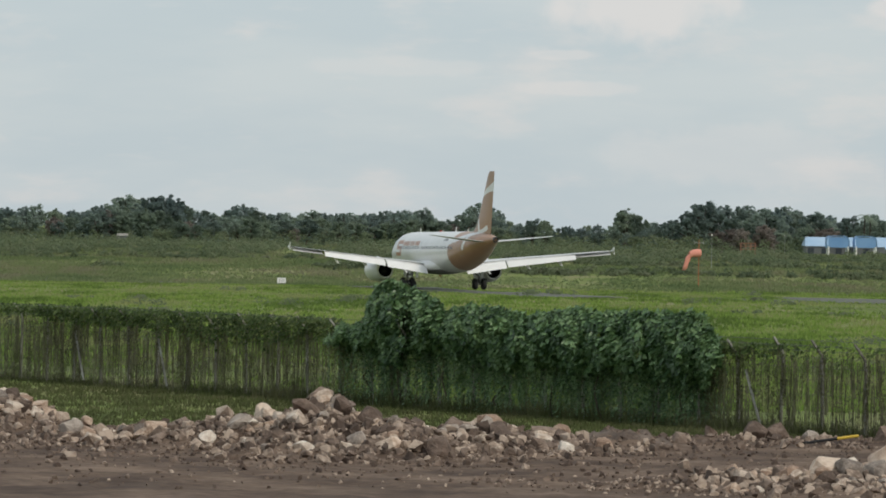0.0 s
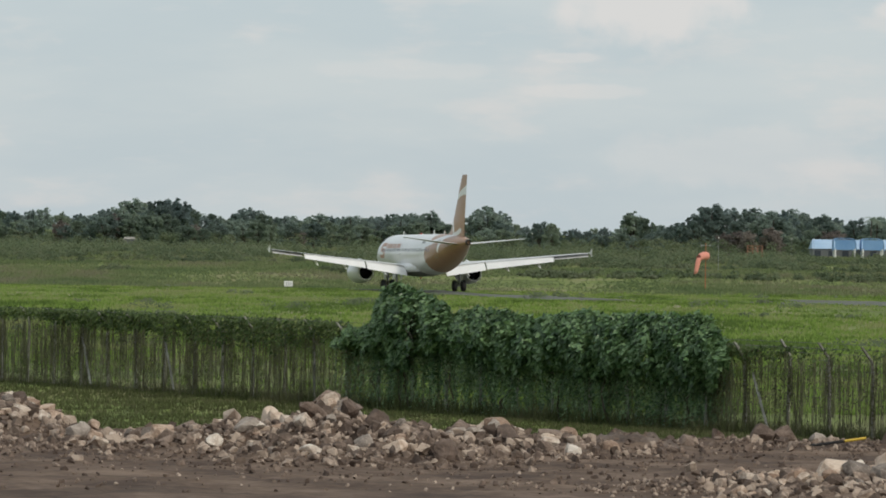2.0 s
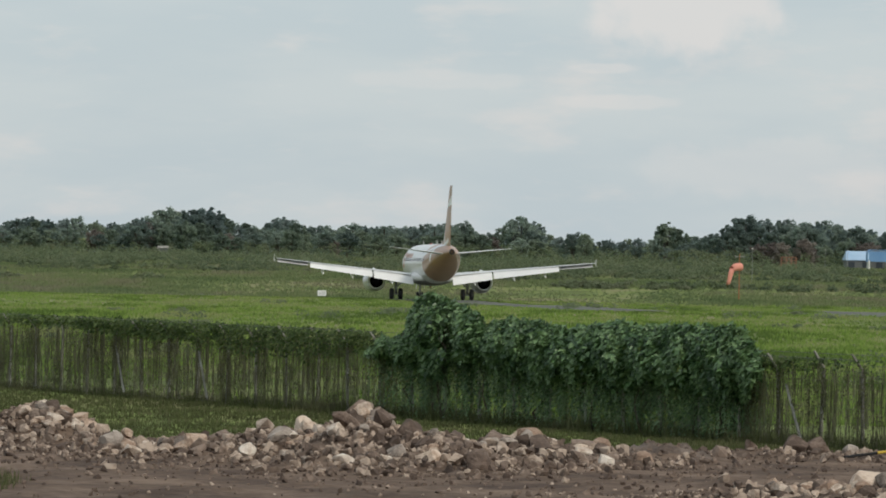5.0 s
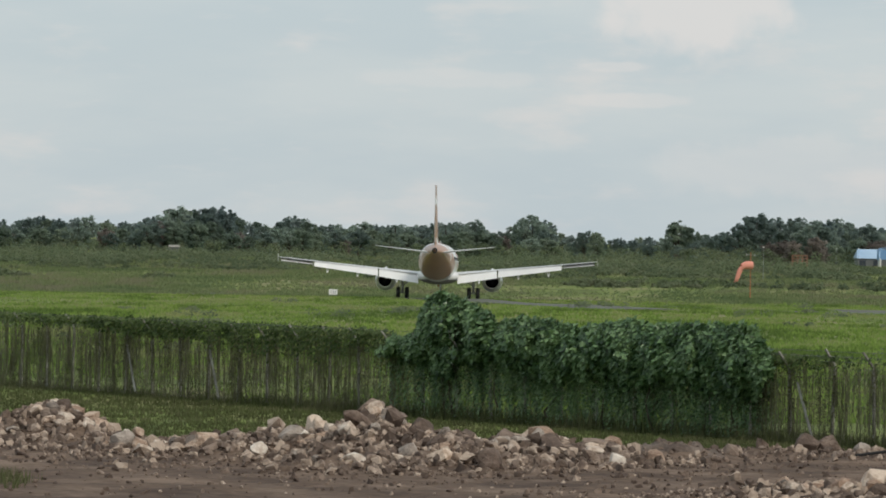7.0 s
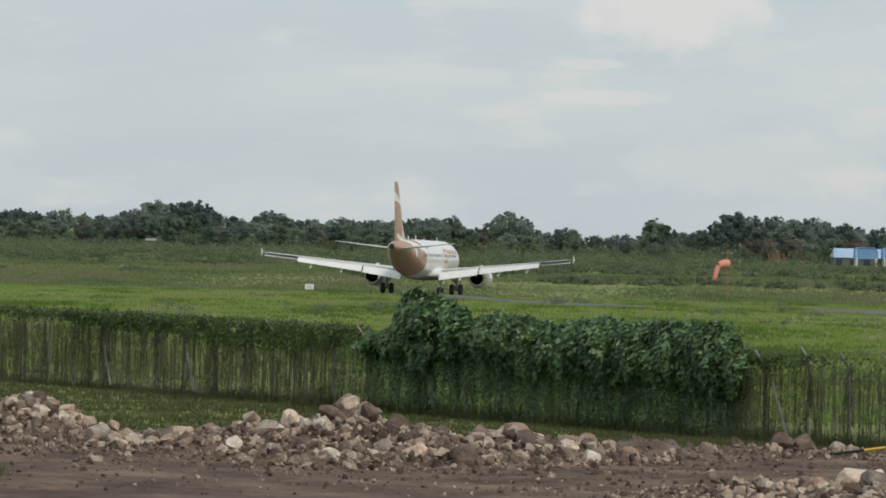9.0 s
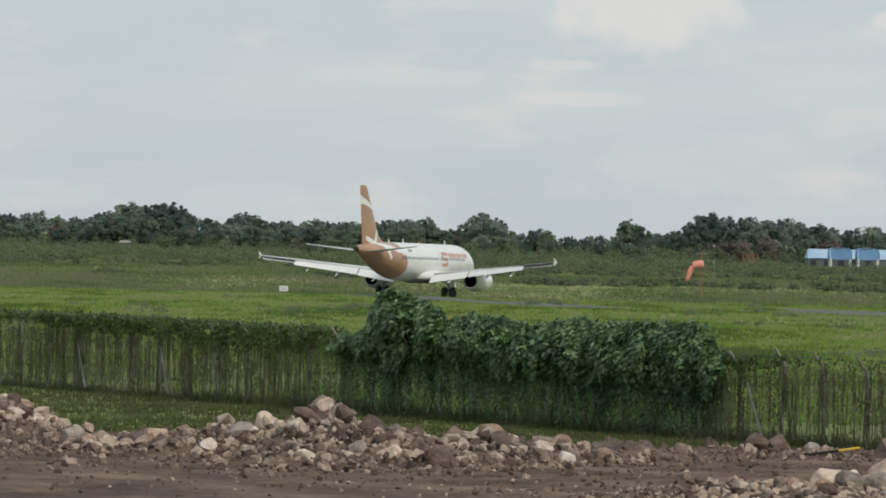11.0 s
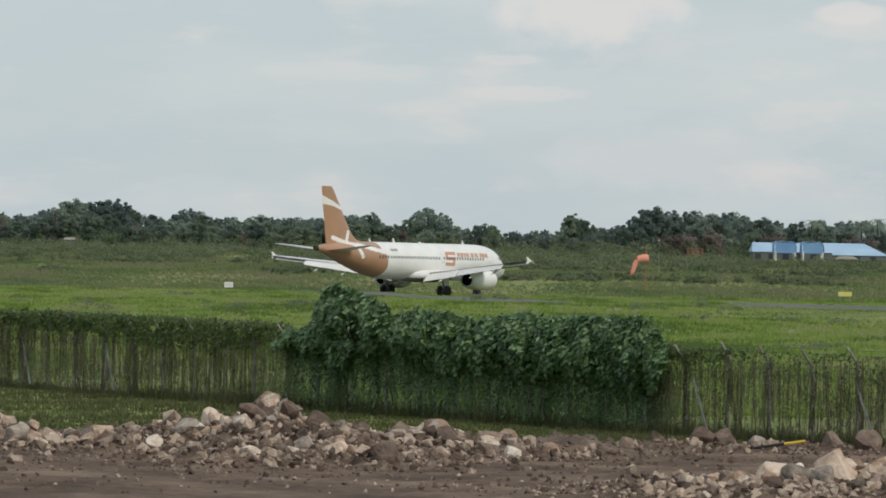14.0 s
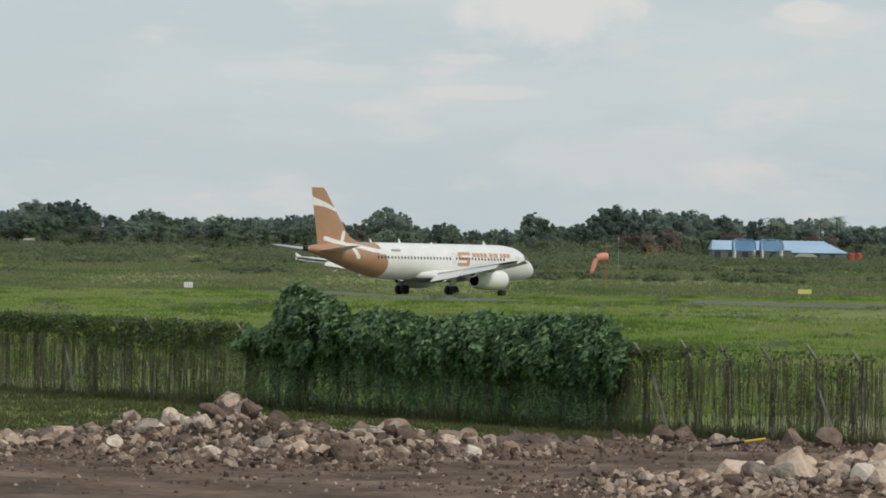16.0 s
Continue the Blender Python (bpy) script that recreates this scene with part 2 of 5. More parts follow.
def box(bm, cx, cy, cz, sx, sy, sz, m=None):
    r = bmesh.ops.create_cube(bm, size=1.0)
    bmesh.ops.scale(bm, vec=(sx, sy, sz), verts=r["verts"])
    bmesh.ops.translate(bm, vec=(cx, cy, cz), verts=r["verts"])
    if m is not None:
        bmesh.ops.transform(bm, matrix=m, verts=r["verts"])
    return r["verts"]


def rod(bm, a, b, r0, r1=None, seg=8):
    """A round bar from a to b."""
    a, b = Vector(a), Vector(b)
    r1 = r0 if r1 is None else r1
    d = b - a
    q = d.to_track_quat("Z", "Y").to_matrix().to_4x4()
    c = bmesh.ops.create_cone(bm, cap_ends=True, segments=seg, radius1=r0, radius2=r1, depth=d.length)
    bmesh.ops.transform(bm, matrix=Matrix.Translation((a + b) / 2) @ q, verts=c["verts"])


def loft(rings, close=True, cap=True):
    """A bmesh skinned over rings of equally many points."""
    bm = bmesh.new()
    vs = [[bm.verts.new(p) for p in r] for r in rings]
    n = len(rings[0])
    for i in range(len(rings) - 1):
        for j in range(n if close else n - 1):
            k = (j + 1) % n
            bm.faces.new((vs[i][j], vs[i][k], vs[i + 1][k], vs[i + 1][j]))
    if cap:
        bm.faces.new(list(reversed(vs[0])))
        bm.faces.new(vs[-1])
    bmesh.ops.recalc_face_normals(bm, faces=bm.faces)
    return bm


def ramp(x, pts):
    """Piecewise-linear through pts."""
    if x <= pts[0][0]:
        return pts[0][1]
    for (a, u), (b, v) in zip(pts, pts[1:]):
        if x <= b:
            return u + (v - u) * (x - a) / (b - a)
    return pts[-1][1]


# ---- ground ----
LIE = ((0, 0.0), (240, 0.0), (420, 0.06), (540, 0.12), (556, 0.15), (575, 0.09), (588, 0.01), (595, -0.11), (607, -0.44), (614, -0.62), (619, -0.76), (640, -0.85), (760, -0.1), (900, 0.0), (6000, 0.0))


def lie(y):
    s = 5.0
    return sum(ramp(y + d * s, LIE) for d in (-1, -0.5, 0, 0.5, 1)) / 5


def dip(x, y):
    """A shallow hollow beside the turn-off, towards the runway side."""
    return ramp(x, ((5, 0.0), (11, 1.0), (60, 1.0), (90, 0.0))) * ramp(y, ((545, 0.0), (570, 0.36), (588, 0.40), (600, 0.28), (619, 0.0)))


# heaps in the yard: x, y, half widths, height
HEAPS = ((-12.5, 174.8, 1.8, 2.4, 1.0), (-6.6, 168.0, 3.4, 2.6, 0.30), (-4.6, 164.5, 2.4, 2.6, 0.75), (-1.9, 162.0, 1.8, 3.6, 1.32), (0.2, 161.0, 2.0, 3.2, 0.88),
         (2.7, 163.0, 2.0, 2.6, 0.72), (4.9, 164.5, 1.6, 2.0, 0.42), (7.1, 168.0, 1.5, 2.0, 0.50), (10.6, 173.5, 2.2, 2.2, 0.16), (14.6, 173.0, 2.4, 2.6, 0.12),
         (9.0, 143.5, 2.4, 2.0, 0.30), (12.0, 142.3, 2.3, 2.4, 0.50), (15.0, 143.0, 2.2, 2.8, 0.72), (18.4, 144.5, 2.8, 4.0, 0.95), (17.2, 151.5, 2.4, 3.0, 0.60), (21.0, 169.0, 3.0, 4.0, 0.5))


def heap(x, y):
    z = 0.0
    for hx, hy, wx, wy, h in HEAPS:
        d = ((x - hx) / wx) ** 2 + ((y - hy) / wy) ** 2
        if d < 9:
            z = max(z, h * math.exp(-d * 1.1)) if d > 0.0 else max(z, h)
    return max(0.0, z + 0.07 + 0.07 * noise.noise((x * 0.6, y * 0.5, 0.3)) + 0.06 * noise.noise((x * 2.3, y * 1.6, 1.3)))


def sheet(name, xs, ys, zf, mat, keep=None):
    nx = len(xs)
    verts = [(x, y, zf(x, y)) for y in ys for x in xs]
    faces = []
    for j in range(len(ys) - 1):
        for i in range(nx - 1):
            if keep is None or keep((xs[i] + xs[i + 1]) / 2, (ys[j] + ys[j + 1]) / 2):
                faces.append((j * nx + i, j * nx + i + 1, (j + 1) * nx + i + 1, (j + 1) * nx + i))
    return raw(name, verts, faces, mat, True)


def ground():
    xs = [-4500, -2500, -1200, -600, -300] + [-150 + 10 * i for i in range(31)] + [300, 600, 1200, 2500, 4500]
    ys = [-1500, -400, -100, 0, 60, 120, 150, 180, 200, 220] + [240 + 6 * i for i in range(120)] + [1000, 1200, 1600, 2200, 3000, 4900]
    me = sheet("ground", xs, ys, lambda x, y: lie(y) - dip(x, y) + (0.12 * noise.noise((x * 0.03, y * 0.03, 5.0)) if 190 < y < 530 and abs(x) < 200 else 0.0), M_FIELD)
    tagged(new("ground", me), "flat airfield covered in rough green grass", "ground", kind="structure")


def yard_edge(x):
    """How far back the bare yard reaches."""
    return ramp(x, ((-60, 176), (-16, 181), (-10, 180), (-4, 174), (3, 171), (8, 174), (14, 179), (60, 184))) + 1.6 * noise.noise((x * 0.5, 2.0, 0.0))


def yard():
    xs = [-90, -60, -45, -35] + [-26 + 0.33 * i for i in range(155)] + [30, 40, 60, 90]
    ys = [20, 60, 100, 120, 130, 136] + [140 + 0.33 * i for i in range(136)]
    me = sheet("dirt_yard", xs, ys, lambda x, y: 0.03 + heap(x, y), M_DIRT, lambda x, y: y < yard_edge(x))
    tagged(new("dirt_yard", me), "bare brown dirt yard with low heaps and ruts", "dirt", kind="structure")


def paved(name, line, half, label, lift, flare=0.0):
    """A strip of asphalt along a line of points, on the lie of the ground."""
    pts = []
    for (x0, y0), (x1, y1) in zip(line, line[1:]):
        n = max(2, int(math.hypot(x1 - x0, y1 - y0) / 6))
        pts += [Vector((x0 + (x1 - x0) * i / n, y0 + (y1 - y0) * i / n)) for i in range(n)]
    pts.append(Vector(line[-1]))
    verts, faces = [], []
    for i, p in enumerate(pts):
        d = (pts[min(i + 2, len(pts) - 1)] - pts[max(i - 2, 0)]).normalized()
        s = Vector((d.y, -d.x))
        for k in range(7):
            q = p + s * (half + flare * max(0.0, min(1.0, (abs(p.x - 8) - 22) / 15))) * (k / 3 - 1)
            verts.append((q.x, q.y, lie(q.y) - dip(q.x, q.y) + lift))
        if i:
            a = 7 * (i - 1)
            faces += [(a + k, a + 7 + k, a + 8 + k, a + 1 + k) for k in range(6)]
    tagged(new(name, raw(name, verts, faces, M_ASPHALT)), label, "taxiway", kind="structure")
    return pts


TAXI_A = ((-220, 850), (-110, 735), (-44, 668), (-12, 620), (10, 572), (28, 540), (46, 518), (90, 488), (200, 420))
TAXI_B = ((18, 515), (5.4, 560), (1, 575), (-0.4, 588), (0.6, 596), (5.2, 607), (14.6, 620), (40, 638), (120, 665), (260, 690))


def near_strip(x, y, line, half):
    for (x0, y0), (x1, y1) in zip(line, line[1:]):
        dx, dy = x1 - x0, y1 - y0
        u = max(0, min(1, ((x - x0) * dx + (y - y0) * dy) / (dx * dx + dy * dy)))
        if math.hypot(x - x0 - u * dx, y - y0 - u * dy) < half:
            return True
    return False


ground()
yard()
paved("taxiway", TAXI_A, 5.5, "worn grey asphalt taxiway between tall grass", 0.05, 9.0)
paved("taxiway", TAXI_B, 5.0, "curving grey asphalt turn-off under the airliner", 0.065)


# ---- plants ----
def blades(name, spots, mat, label, lo, hi, wide, per=4, seed=3):
    """Tufts of grass: triangles that lean outward from each spot (x, y, z, size)."""
    rng = np.random.default_rng(seed)
    P = np.array(spots)
    P = np.repeat(P, per, axis=0)
    n = len(P)
    a = rng.uniform(0, 2 * np.pi, n)
    h = rng.uniform(lo, hi, n) * P[:, 3]
    w = rng.uniform(0.5, 1.0, n) * wide * P[:, 3]
    lean = rng.uniform(0.0, 0.6, n) * h
    b = rng.uniform(0, 2 * np.pi, n)
    base = P[:, :3] + np.stack([rng.normal(0, 0.12, n), rng.normal(0, 0.12, n), np.full(n, -0.02)], 1)
    d = np.stack([np.cos(a), np.sin(a), np.zeros(n)], 1) * w[:, None] / 2
    tip = base + np.stack([np.cos(b) * lean, np.sin(b) * lean, h], 1)
    V = np.stack([base - d, base + d, tip], 1).reshape(-1, 3)
    me = raw(name, V.tolist(), np.arange(3 * n).reshape(-1, 3).tolist(), mat)
    return tagged(new(name, me), label, "grass", kind="stuff")


def field_grass():
    rng = random.Random(11)
    spots = []
    while len(spots) < 52000:
        y = math.sqrt(rng.uniform(205.0 ** 2, 655.0 ** 2))
        x = rng.uniform(-0.105, 0.130) * y
        if y < 234.2 - 1.709 * (x + 16.49) or near_strip(x, y, TAXI_A, 9.0 if x > 38 else 0.9 if x > -17 else 6.0) or near_strip(x, y, TAXI_B, 5.6 if x < 30 else 3.0):
            continue
        k = noise.noise((x * 0.035, y * 0.014, 9.0))
        if rng.random() > 0.75 + k:
            continue
        spots.append((x, y, lie(y) - dip(x, y), (0.55 + 0.5 * (k + 0.5) + 0.25 * rng.random()) * ramp(y, ((205, 1.0), (420, 1.1), (500, 0.85), (560, 0.6), (656, 0.8)))))
    blades("field_grass", spots, M_BLADE, "tall rough green grass of the airfield", 0.15, 0.36, 0.30, 4, 5)
    spots = []
    while len(spots) < 42000:
        y = 1 / rng.uniform(1 / 1500.0, 1 / 640.0)
        x = rng.uniform(-0.11, 0.135) * y
        if near_strip(x, y, TAXI_B, 9.0):
            continue
        k = noise.noise((x * 0.03, y * 0.01, 4.0))
        if rng.random() < 0.8 + k:
            spots.append((x, y, lie(y), (1.0 + 0.6 * k) * ramp(y, ((640, 0.9), (1000, 1.5), (1500, 2.2)))))
    blades("rough_grass", spots, M_ROUGH, "rough olive grass of the far field", 0.2, 0.42, 0.36, 4, 15)
    spots = []
    for (x0, y0), (x1, y1) in zip(TAXI_B, TAXI_B[1:]):
        for _ in range(int(math.hypot(x1 - x0, y1 - y0) * 16)):
            u = rng.random()
            x, y = x0 + (x1 - x0) * u, y0 + (y1 - y0) * u - 5.0 - rng.uniform(1.0, 9.0)
            if not 28 < x < 90 or near_strip(x, y, TAXI_B, 5.4):
                continue
            spots.append((x, y, lie(y) - dip(x, y), 0.5 + 0.55 * rng.random() + 0.8 * noise.noise((x * 0.06, y * 0.06, 1.0))))
    for _ in range(2600):
        x = rng.uniform(23, 37)
        y = ramp(x, ((10, 572), (28, 540), (46, 518))) - rng.uniform(-5.0, 9.0)
        spots.append((x, y, lie(y) - dip(x, y), 0.3 + 0.25 * rng.random()))
    blades("strip_edge_grass", spots, M_BLADE, "taller grass along the edges of the taxiway", 0.3, 0.62, 0.26, 4, 25)
    spots = []
    for _ in range(17000):
        x = rng.uniform(-26, 26)
        y = rng.uniform(yard_edge(x) - 0.8, 178 - 1.70 * (x - 15) + 2)
        if y < yard_edge(x) - 0.8:
            continue
        spots.append((x, y, 0.0, 0.8 + 0.4 * rng.random()))
    nook = [(rng.uniform(-13.0, -10.9), rng.uniform(143.0, 149.0), 0.05, rng.uniform(0.7, 1.3)) for _ in range(160)]
    blades("yard_weeds", nook, M_VERGE, "clump of green weeds beside the dirt track", 0.15, 0.45, 0.08, 4, 17)
    blades("verge_grass", spots, M_VERGE, "short dull grass strip before the fence", 0.06, 0.20, 0.10, 4, 6)


def leaf_cloud(centres, per, spread, size, seed, flat=0.75):
    """Leaves strewn round centres (x, y, z, r): vertices and quads."""
    rng = np.random.default_rng(seed)
    C = np.repeat(np.array(centres, dtype=float), per, axis=0)
    n = len(C)
    d = rng.normal(0, 1, (n, 3))
    d /= np.linalg.norm(d, axis=1)[:, None]
    rad = rng.uniform(0.35, 1.0, n) ** 0.5
    p = C[:, :3] + d * (rad * C[:, 3])[:, None] * np.array(spread)
    nrm = d * (1 - flat) + rng.normal(0, 0.3, (n, 3)) + np.array([0.15, -0.7, flat])
    nrm /= np.linalg.norm(nrm, axis=1)[:, None]
    ref = rng.normal(0, 1, (n, 3))
    u = np.cross(nrm, ref)
    u /= np.linalg.norm(u, axis=1)[:, None]
    v = np.cross(nrm, u)
    s = (rng.uniform(0.6, 1.25, n) * size / 2)[:, None]
    V = np.stack([p - u * s, p + v * s * 0.62, p + u * s, p - v * s * 0.62], 1).reshape(-1, 3)
    return V, np.arange(4 * n).reshape(-1, 4)


def clump_leaves(centres, per, size, seed, squash=0.8):
    """Three-cornered leaf sprays that clothe rounded clumps (x, y, z, r) from outside, turned outward and up."""
    rng = np.random.default_rng(seed)
    C = np.repeat(np.array(centres, dtype=float), per, axis=0)
    n = len(C)
    d = rng.normal(0, 1, (n, 3))
    d /= np.linalg.norm(d, axis=1)[:, None]
    d[:, 2] = np.where(d[:, 2] < -0.55, -d[:, 2], d[:, 2])
    p = C[:, :3] + d * (rng.uniform(0.62, 1.08, n) * C[:, 3])[:, None] * np.array([1, 1, squash])
    nrm = d + rng.normal(0, 0.35, (n, 3)) + np.array([0, 0, 0.35])
    nrm /= np.linalg.norm(nrm, axis=1)[:, None]
    u = np.cross(nrm, rng.normal(0, 1, (n, 3)))
    u /= np.linalg.norm(u, axis=1)[:, None]
    v = np.cross(nrm, u)
    k = (rng.uniform(0.55, 1.3, n) * size / 2)[:, None]
    V = np.stack([p + u * k, p - u * k * 0.7 + v * k * 0.8, p - u * k * 0.7 - v * k * 0.8], 1).reshape(-1, 3)
    return V, np.arange(3 * n).reshape(-1, 3)


def tree_model(kind, seed):
    """An open-grown tropical tree, 10 m tall, on its base point: trunk with limbs, crown of leaf clumps."""
    rng = random.Random(seed)
    top = new("tree")
    bm = bmesh.new()
    h0 = rng.uniform(2.2, 3.6)
    rod(bm, (0, 0, -0.3), (0.15, 0, h0), 0.28, 0.2)
    clumps = []
    wide = (3.4, 2.6, 4.2, 3.0, 3.8, 2.2)[kind % 6]
    low = (4.6, 3.4, 5.4, 2.6, 5.0, 3.0)[kind % 6]
    # boughs: each ends in a dome of sprays, so that the crown breaks into rounded masses with gaps
    for i in range(11):
        a = 2.4 * i + rng.uniform(-0.4, 0.4)
        u = (i + 0.5) / 11
        r = wide * math.sqrt(1 - u * u) * rng.uniform(0.55, 0.85)
        z = low + (8.6 - low) * u + rng.uniform(-0.4, 0.5)
        e = Vector((r * math.cos(a), r * math.sin(a), z))
        rod(bm, (0.1, 0, rng.uniform(h0 - 0.8, h0)), e, 0.13, 0.04, 6)
        dome = rng.uniform(0.75, 1.2)
        for _ in range(6):
            q = e + Vector((rng.gauss(0, 0.58), rng.gauss(0, 0.58), rng.gauss(0, 0.5))) * dome
            q.z = min(q.z, 9.1)
            clumps.append((*q, rng.uniform(0.4, 0.85) * dome))
    # lower skirts and saplings round the stem
    for _ in range(20):
        a, r = rng.uniform(0, 6.28), wide * math.sqrt(rng.random()) * 0.85
        clumps.append((r * math.cos(a), r * math.sin(a), rng.uniform(0.6, low), rng.uniform(0.5, 1.1)))
    # sprigs that break the outline
    for _ in range(16):
        a, u = rng.uniform(0, 6.28), rng.random()
        r = wide * math.sqrt(1 - u * u) * rng.uniform(0.8, 1.05)
        clumps.append((r * math.cos(a), r * math.sin(a), low + (9.4 - low) * u, rng.uniform(0.2, 0.4)))
    part("trunk", bm, M_BARK, top)
    # crown colours carry the painted distance haze
    V, F = clump_leaves(clumps, 46, 0.52, seed, 0.95)
    part("crown", raw("crown", V.tolist(), F.tolist(), M_HAZED_TREE[(0, 1, 0, 1, 3, 2)[kind % 6]]), None, top)
    return top


def palm_model(seed):
    """A coconut palm, 10 m tall."""
    rng = random.Random(seed)
    top = new("palm_tree")
    bm = bmesh.new()
    pts = [Vector((0.05 * i * i * 0.25, 0, -0.3 + 1.5 * i)) for i in range(7)]
    for a, b in zip(pts, pts[1:]):
        rod(bm, a, b, 0.17, 0.14, 7)
    part("trunk", bm, M_BARK, top)
    verts, faces = [], []
    head = pts[-1]
    for i in range(17):
        a, up = rng.uniform(0, 6.28), rng.uniform(-0.35, 1.0)
        d = Vector((math.cos(a), math.sin(a), 0))
        s = Vector((-d.y, d.x, 0))
        prev = None
        for k in range(9):
            t = k / 8
            c = head + d * (2.9 * t) + Vector((0, 0, up * 1.7 * t - 2.1 * t * t))
            if prev is not None:
                w = 0.75 * math.sin(math.pi * min(1, t + 0.12)) + 0.1
                for sg in (-1, 1):
                    n0 = len(verts)
                    verts += [prev, prev * 0.45 + c * 0.55, prev * 0.3 + c * 0.7 + s * sg * w - Vector((0, 0, 0.35 * w))]
                    faces.append((n0, n0 + 1, n0 + 2))
            prev = c
    # fronds share the leaf colour with haze painted in
    part("crown", raw("crown", verts, faces, M_HAZED_TREE[0]), None, top)
    return top


# skyline of the woods: place across, height in metres
FAR_WOOD = ((-165, 9.3), (-145, 8.9), (-134, 8.5), (-125, 10.9), (-116, 9.6), (-108, 10.5), (-100, 9.3), (-92, 10.0), (-84, 11.2), (-79, 13.3), (-72, 12.5), (-65, 13.7), (-61, 10.5), (-52, 9.6), (-45, 11.5), (-36, 9.3), (-30, 9.1), (-23, 10.6), (-14, 9.7), (-8, 9.1), (1, 10.3), (6, 10.7), (11, 10.3), (17, 8.5), (27, 9.7), (37, 7.7), (50, 6.7), (59, 6.8), (64, 7.8), (86, 7.8), (204, 9.3))
NEAR_WOOD = ((66, 4.5), (75, 6.5), (81, 9.0), (87, 13.6), (91, 12.5), (96, 11.8), (109, 11.7), (115, 11.3), (123, 9.6), (128, 10.6), (138, 10.0), (151, 10.0), (155, 8.2), (169, 9.2), (200, 10))


def woods():
    rng = random.Random(21)
    models = [tree_model(k, 40 + k) for k in range(6)]
    used = set()

    def plant(model, x, y, h, wide, label, group):
        # each model stands once itself, then is copied
        m = pose(x, y, -0.1, 0, 0, rng.uniform(-45, 45))
        s = h / 9.25
        if model in used:
            ob = copy_thing(model, m)
        else:
            used.add(model)
            ob = model
            ob.matrix_basis = m
        ob.scale = (s * wide, s * wide, s)
        tagged(ob, label, "tree", group)

    x = -172.0
    while x < 205:
        h = ramp(x, FAR_WOOD)
        plant(models[rng.choice((0, 1, 2, 3, 4, 4, 0))], x, rng.uniform(1630, 1700), h * rng.uniform(0.86, 1.02), rng.uniform(0.9, 1.3), "leafy green tree with haze in its colour, in the far tree line", "far tree line")
        if rng.random() < 0.95:
            plant(models[rng.choice((0, 1, 3, 1, 5))], x + rng.uniform(-2, 2), rng.uniform(1560, 1625), h * rng.uniform(0.5, 0.8), rng.uniform(1.2, 1.7), "lower bushy tree before the far tree line", "far tree line")
        x += rng.uniform(2.2, 3.4)
    x = 66.0
    while x < 200:
        h = 1.07 * ramp(x, NEAR_WOOD)
        plant(models[rng.choice((0, 2, 2, 4))], x, rng.uniform(1490, 1560), h * rng.uniform(0.9, 1.02), rng.uniform(1.0, 1.3), "leafy green tree with haze in its colour, behind the blue-roofed sheds", "wood behind the sheds")
        if rng.random() < 0.8:
            plant(models[rng.choice((0, 1, 5, 5))], x + rng.uniform(-2, 2), rng.uniform(1445, 1480), h * rng.uniform(0.45, 0.7), rng.uniform(1.2, 1.6), "low bushy tree at the edge of the wood", "wood behind the sheds")
        x += rng.uniform(3.0, 4.6)
    # trees that stand clear of the rest
    for mi, tx, ty, th, tw in ((2, 26.7, 1650, 12.6, 1.25), (4, 30.3, 1660, 11.4, 1.20), (1, 70.7, 1650, 12.0, 1.25), (3, 73.9, 1630, 10.1, 1.10), (0, 39.3, 1520, 8.2, 1.25), (3, 42.4, 1510, 8.1, 1.00), (0, -79.4, 1630, 13.3, 1.20), (4, -66.0, 1620, 13.7, 1.20), (2, -70.7, 1620, 12.8, 1.20), (0, 9.4, 1610, 10.9, 0.90)):
        plant(models[mi], tx, ty, th, tw, "tall spreading tree standing above the tree line", "tall single trees")
    palm = palm_model(90)
    first = True
    for px, py, ph in ((146, 1480, 12.6), (142.5, 1490, 11.6), (149, 1500, 11.2), (128.5, 1490, 12.0), (131, 1500, 11.0), (-14, 1610, 10.2), (0.5, 1610, 10.8), (6, 1620, 11.0)):
        ob = palm if first else copy_thing(palm, Matrix())
        first = False
        ob.matrix_basis = pose(px, py, -0.1, 0, 0, rng.uniform(0, 360))
        ob.scale = (ph / 9.6,) * 3
        tagged(ob, "coconut palm with drooping fronds rising from the wood", "palm tree", "palms")


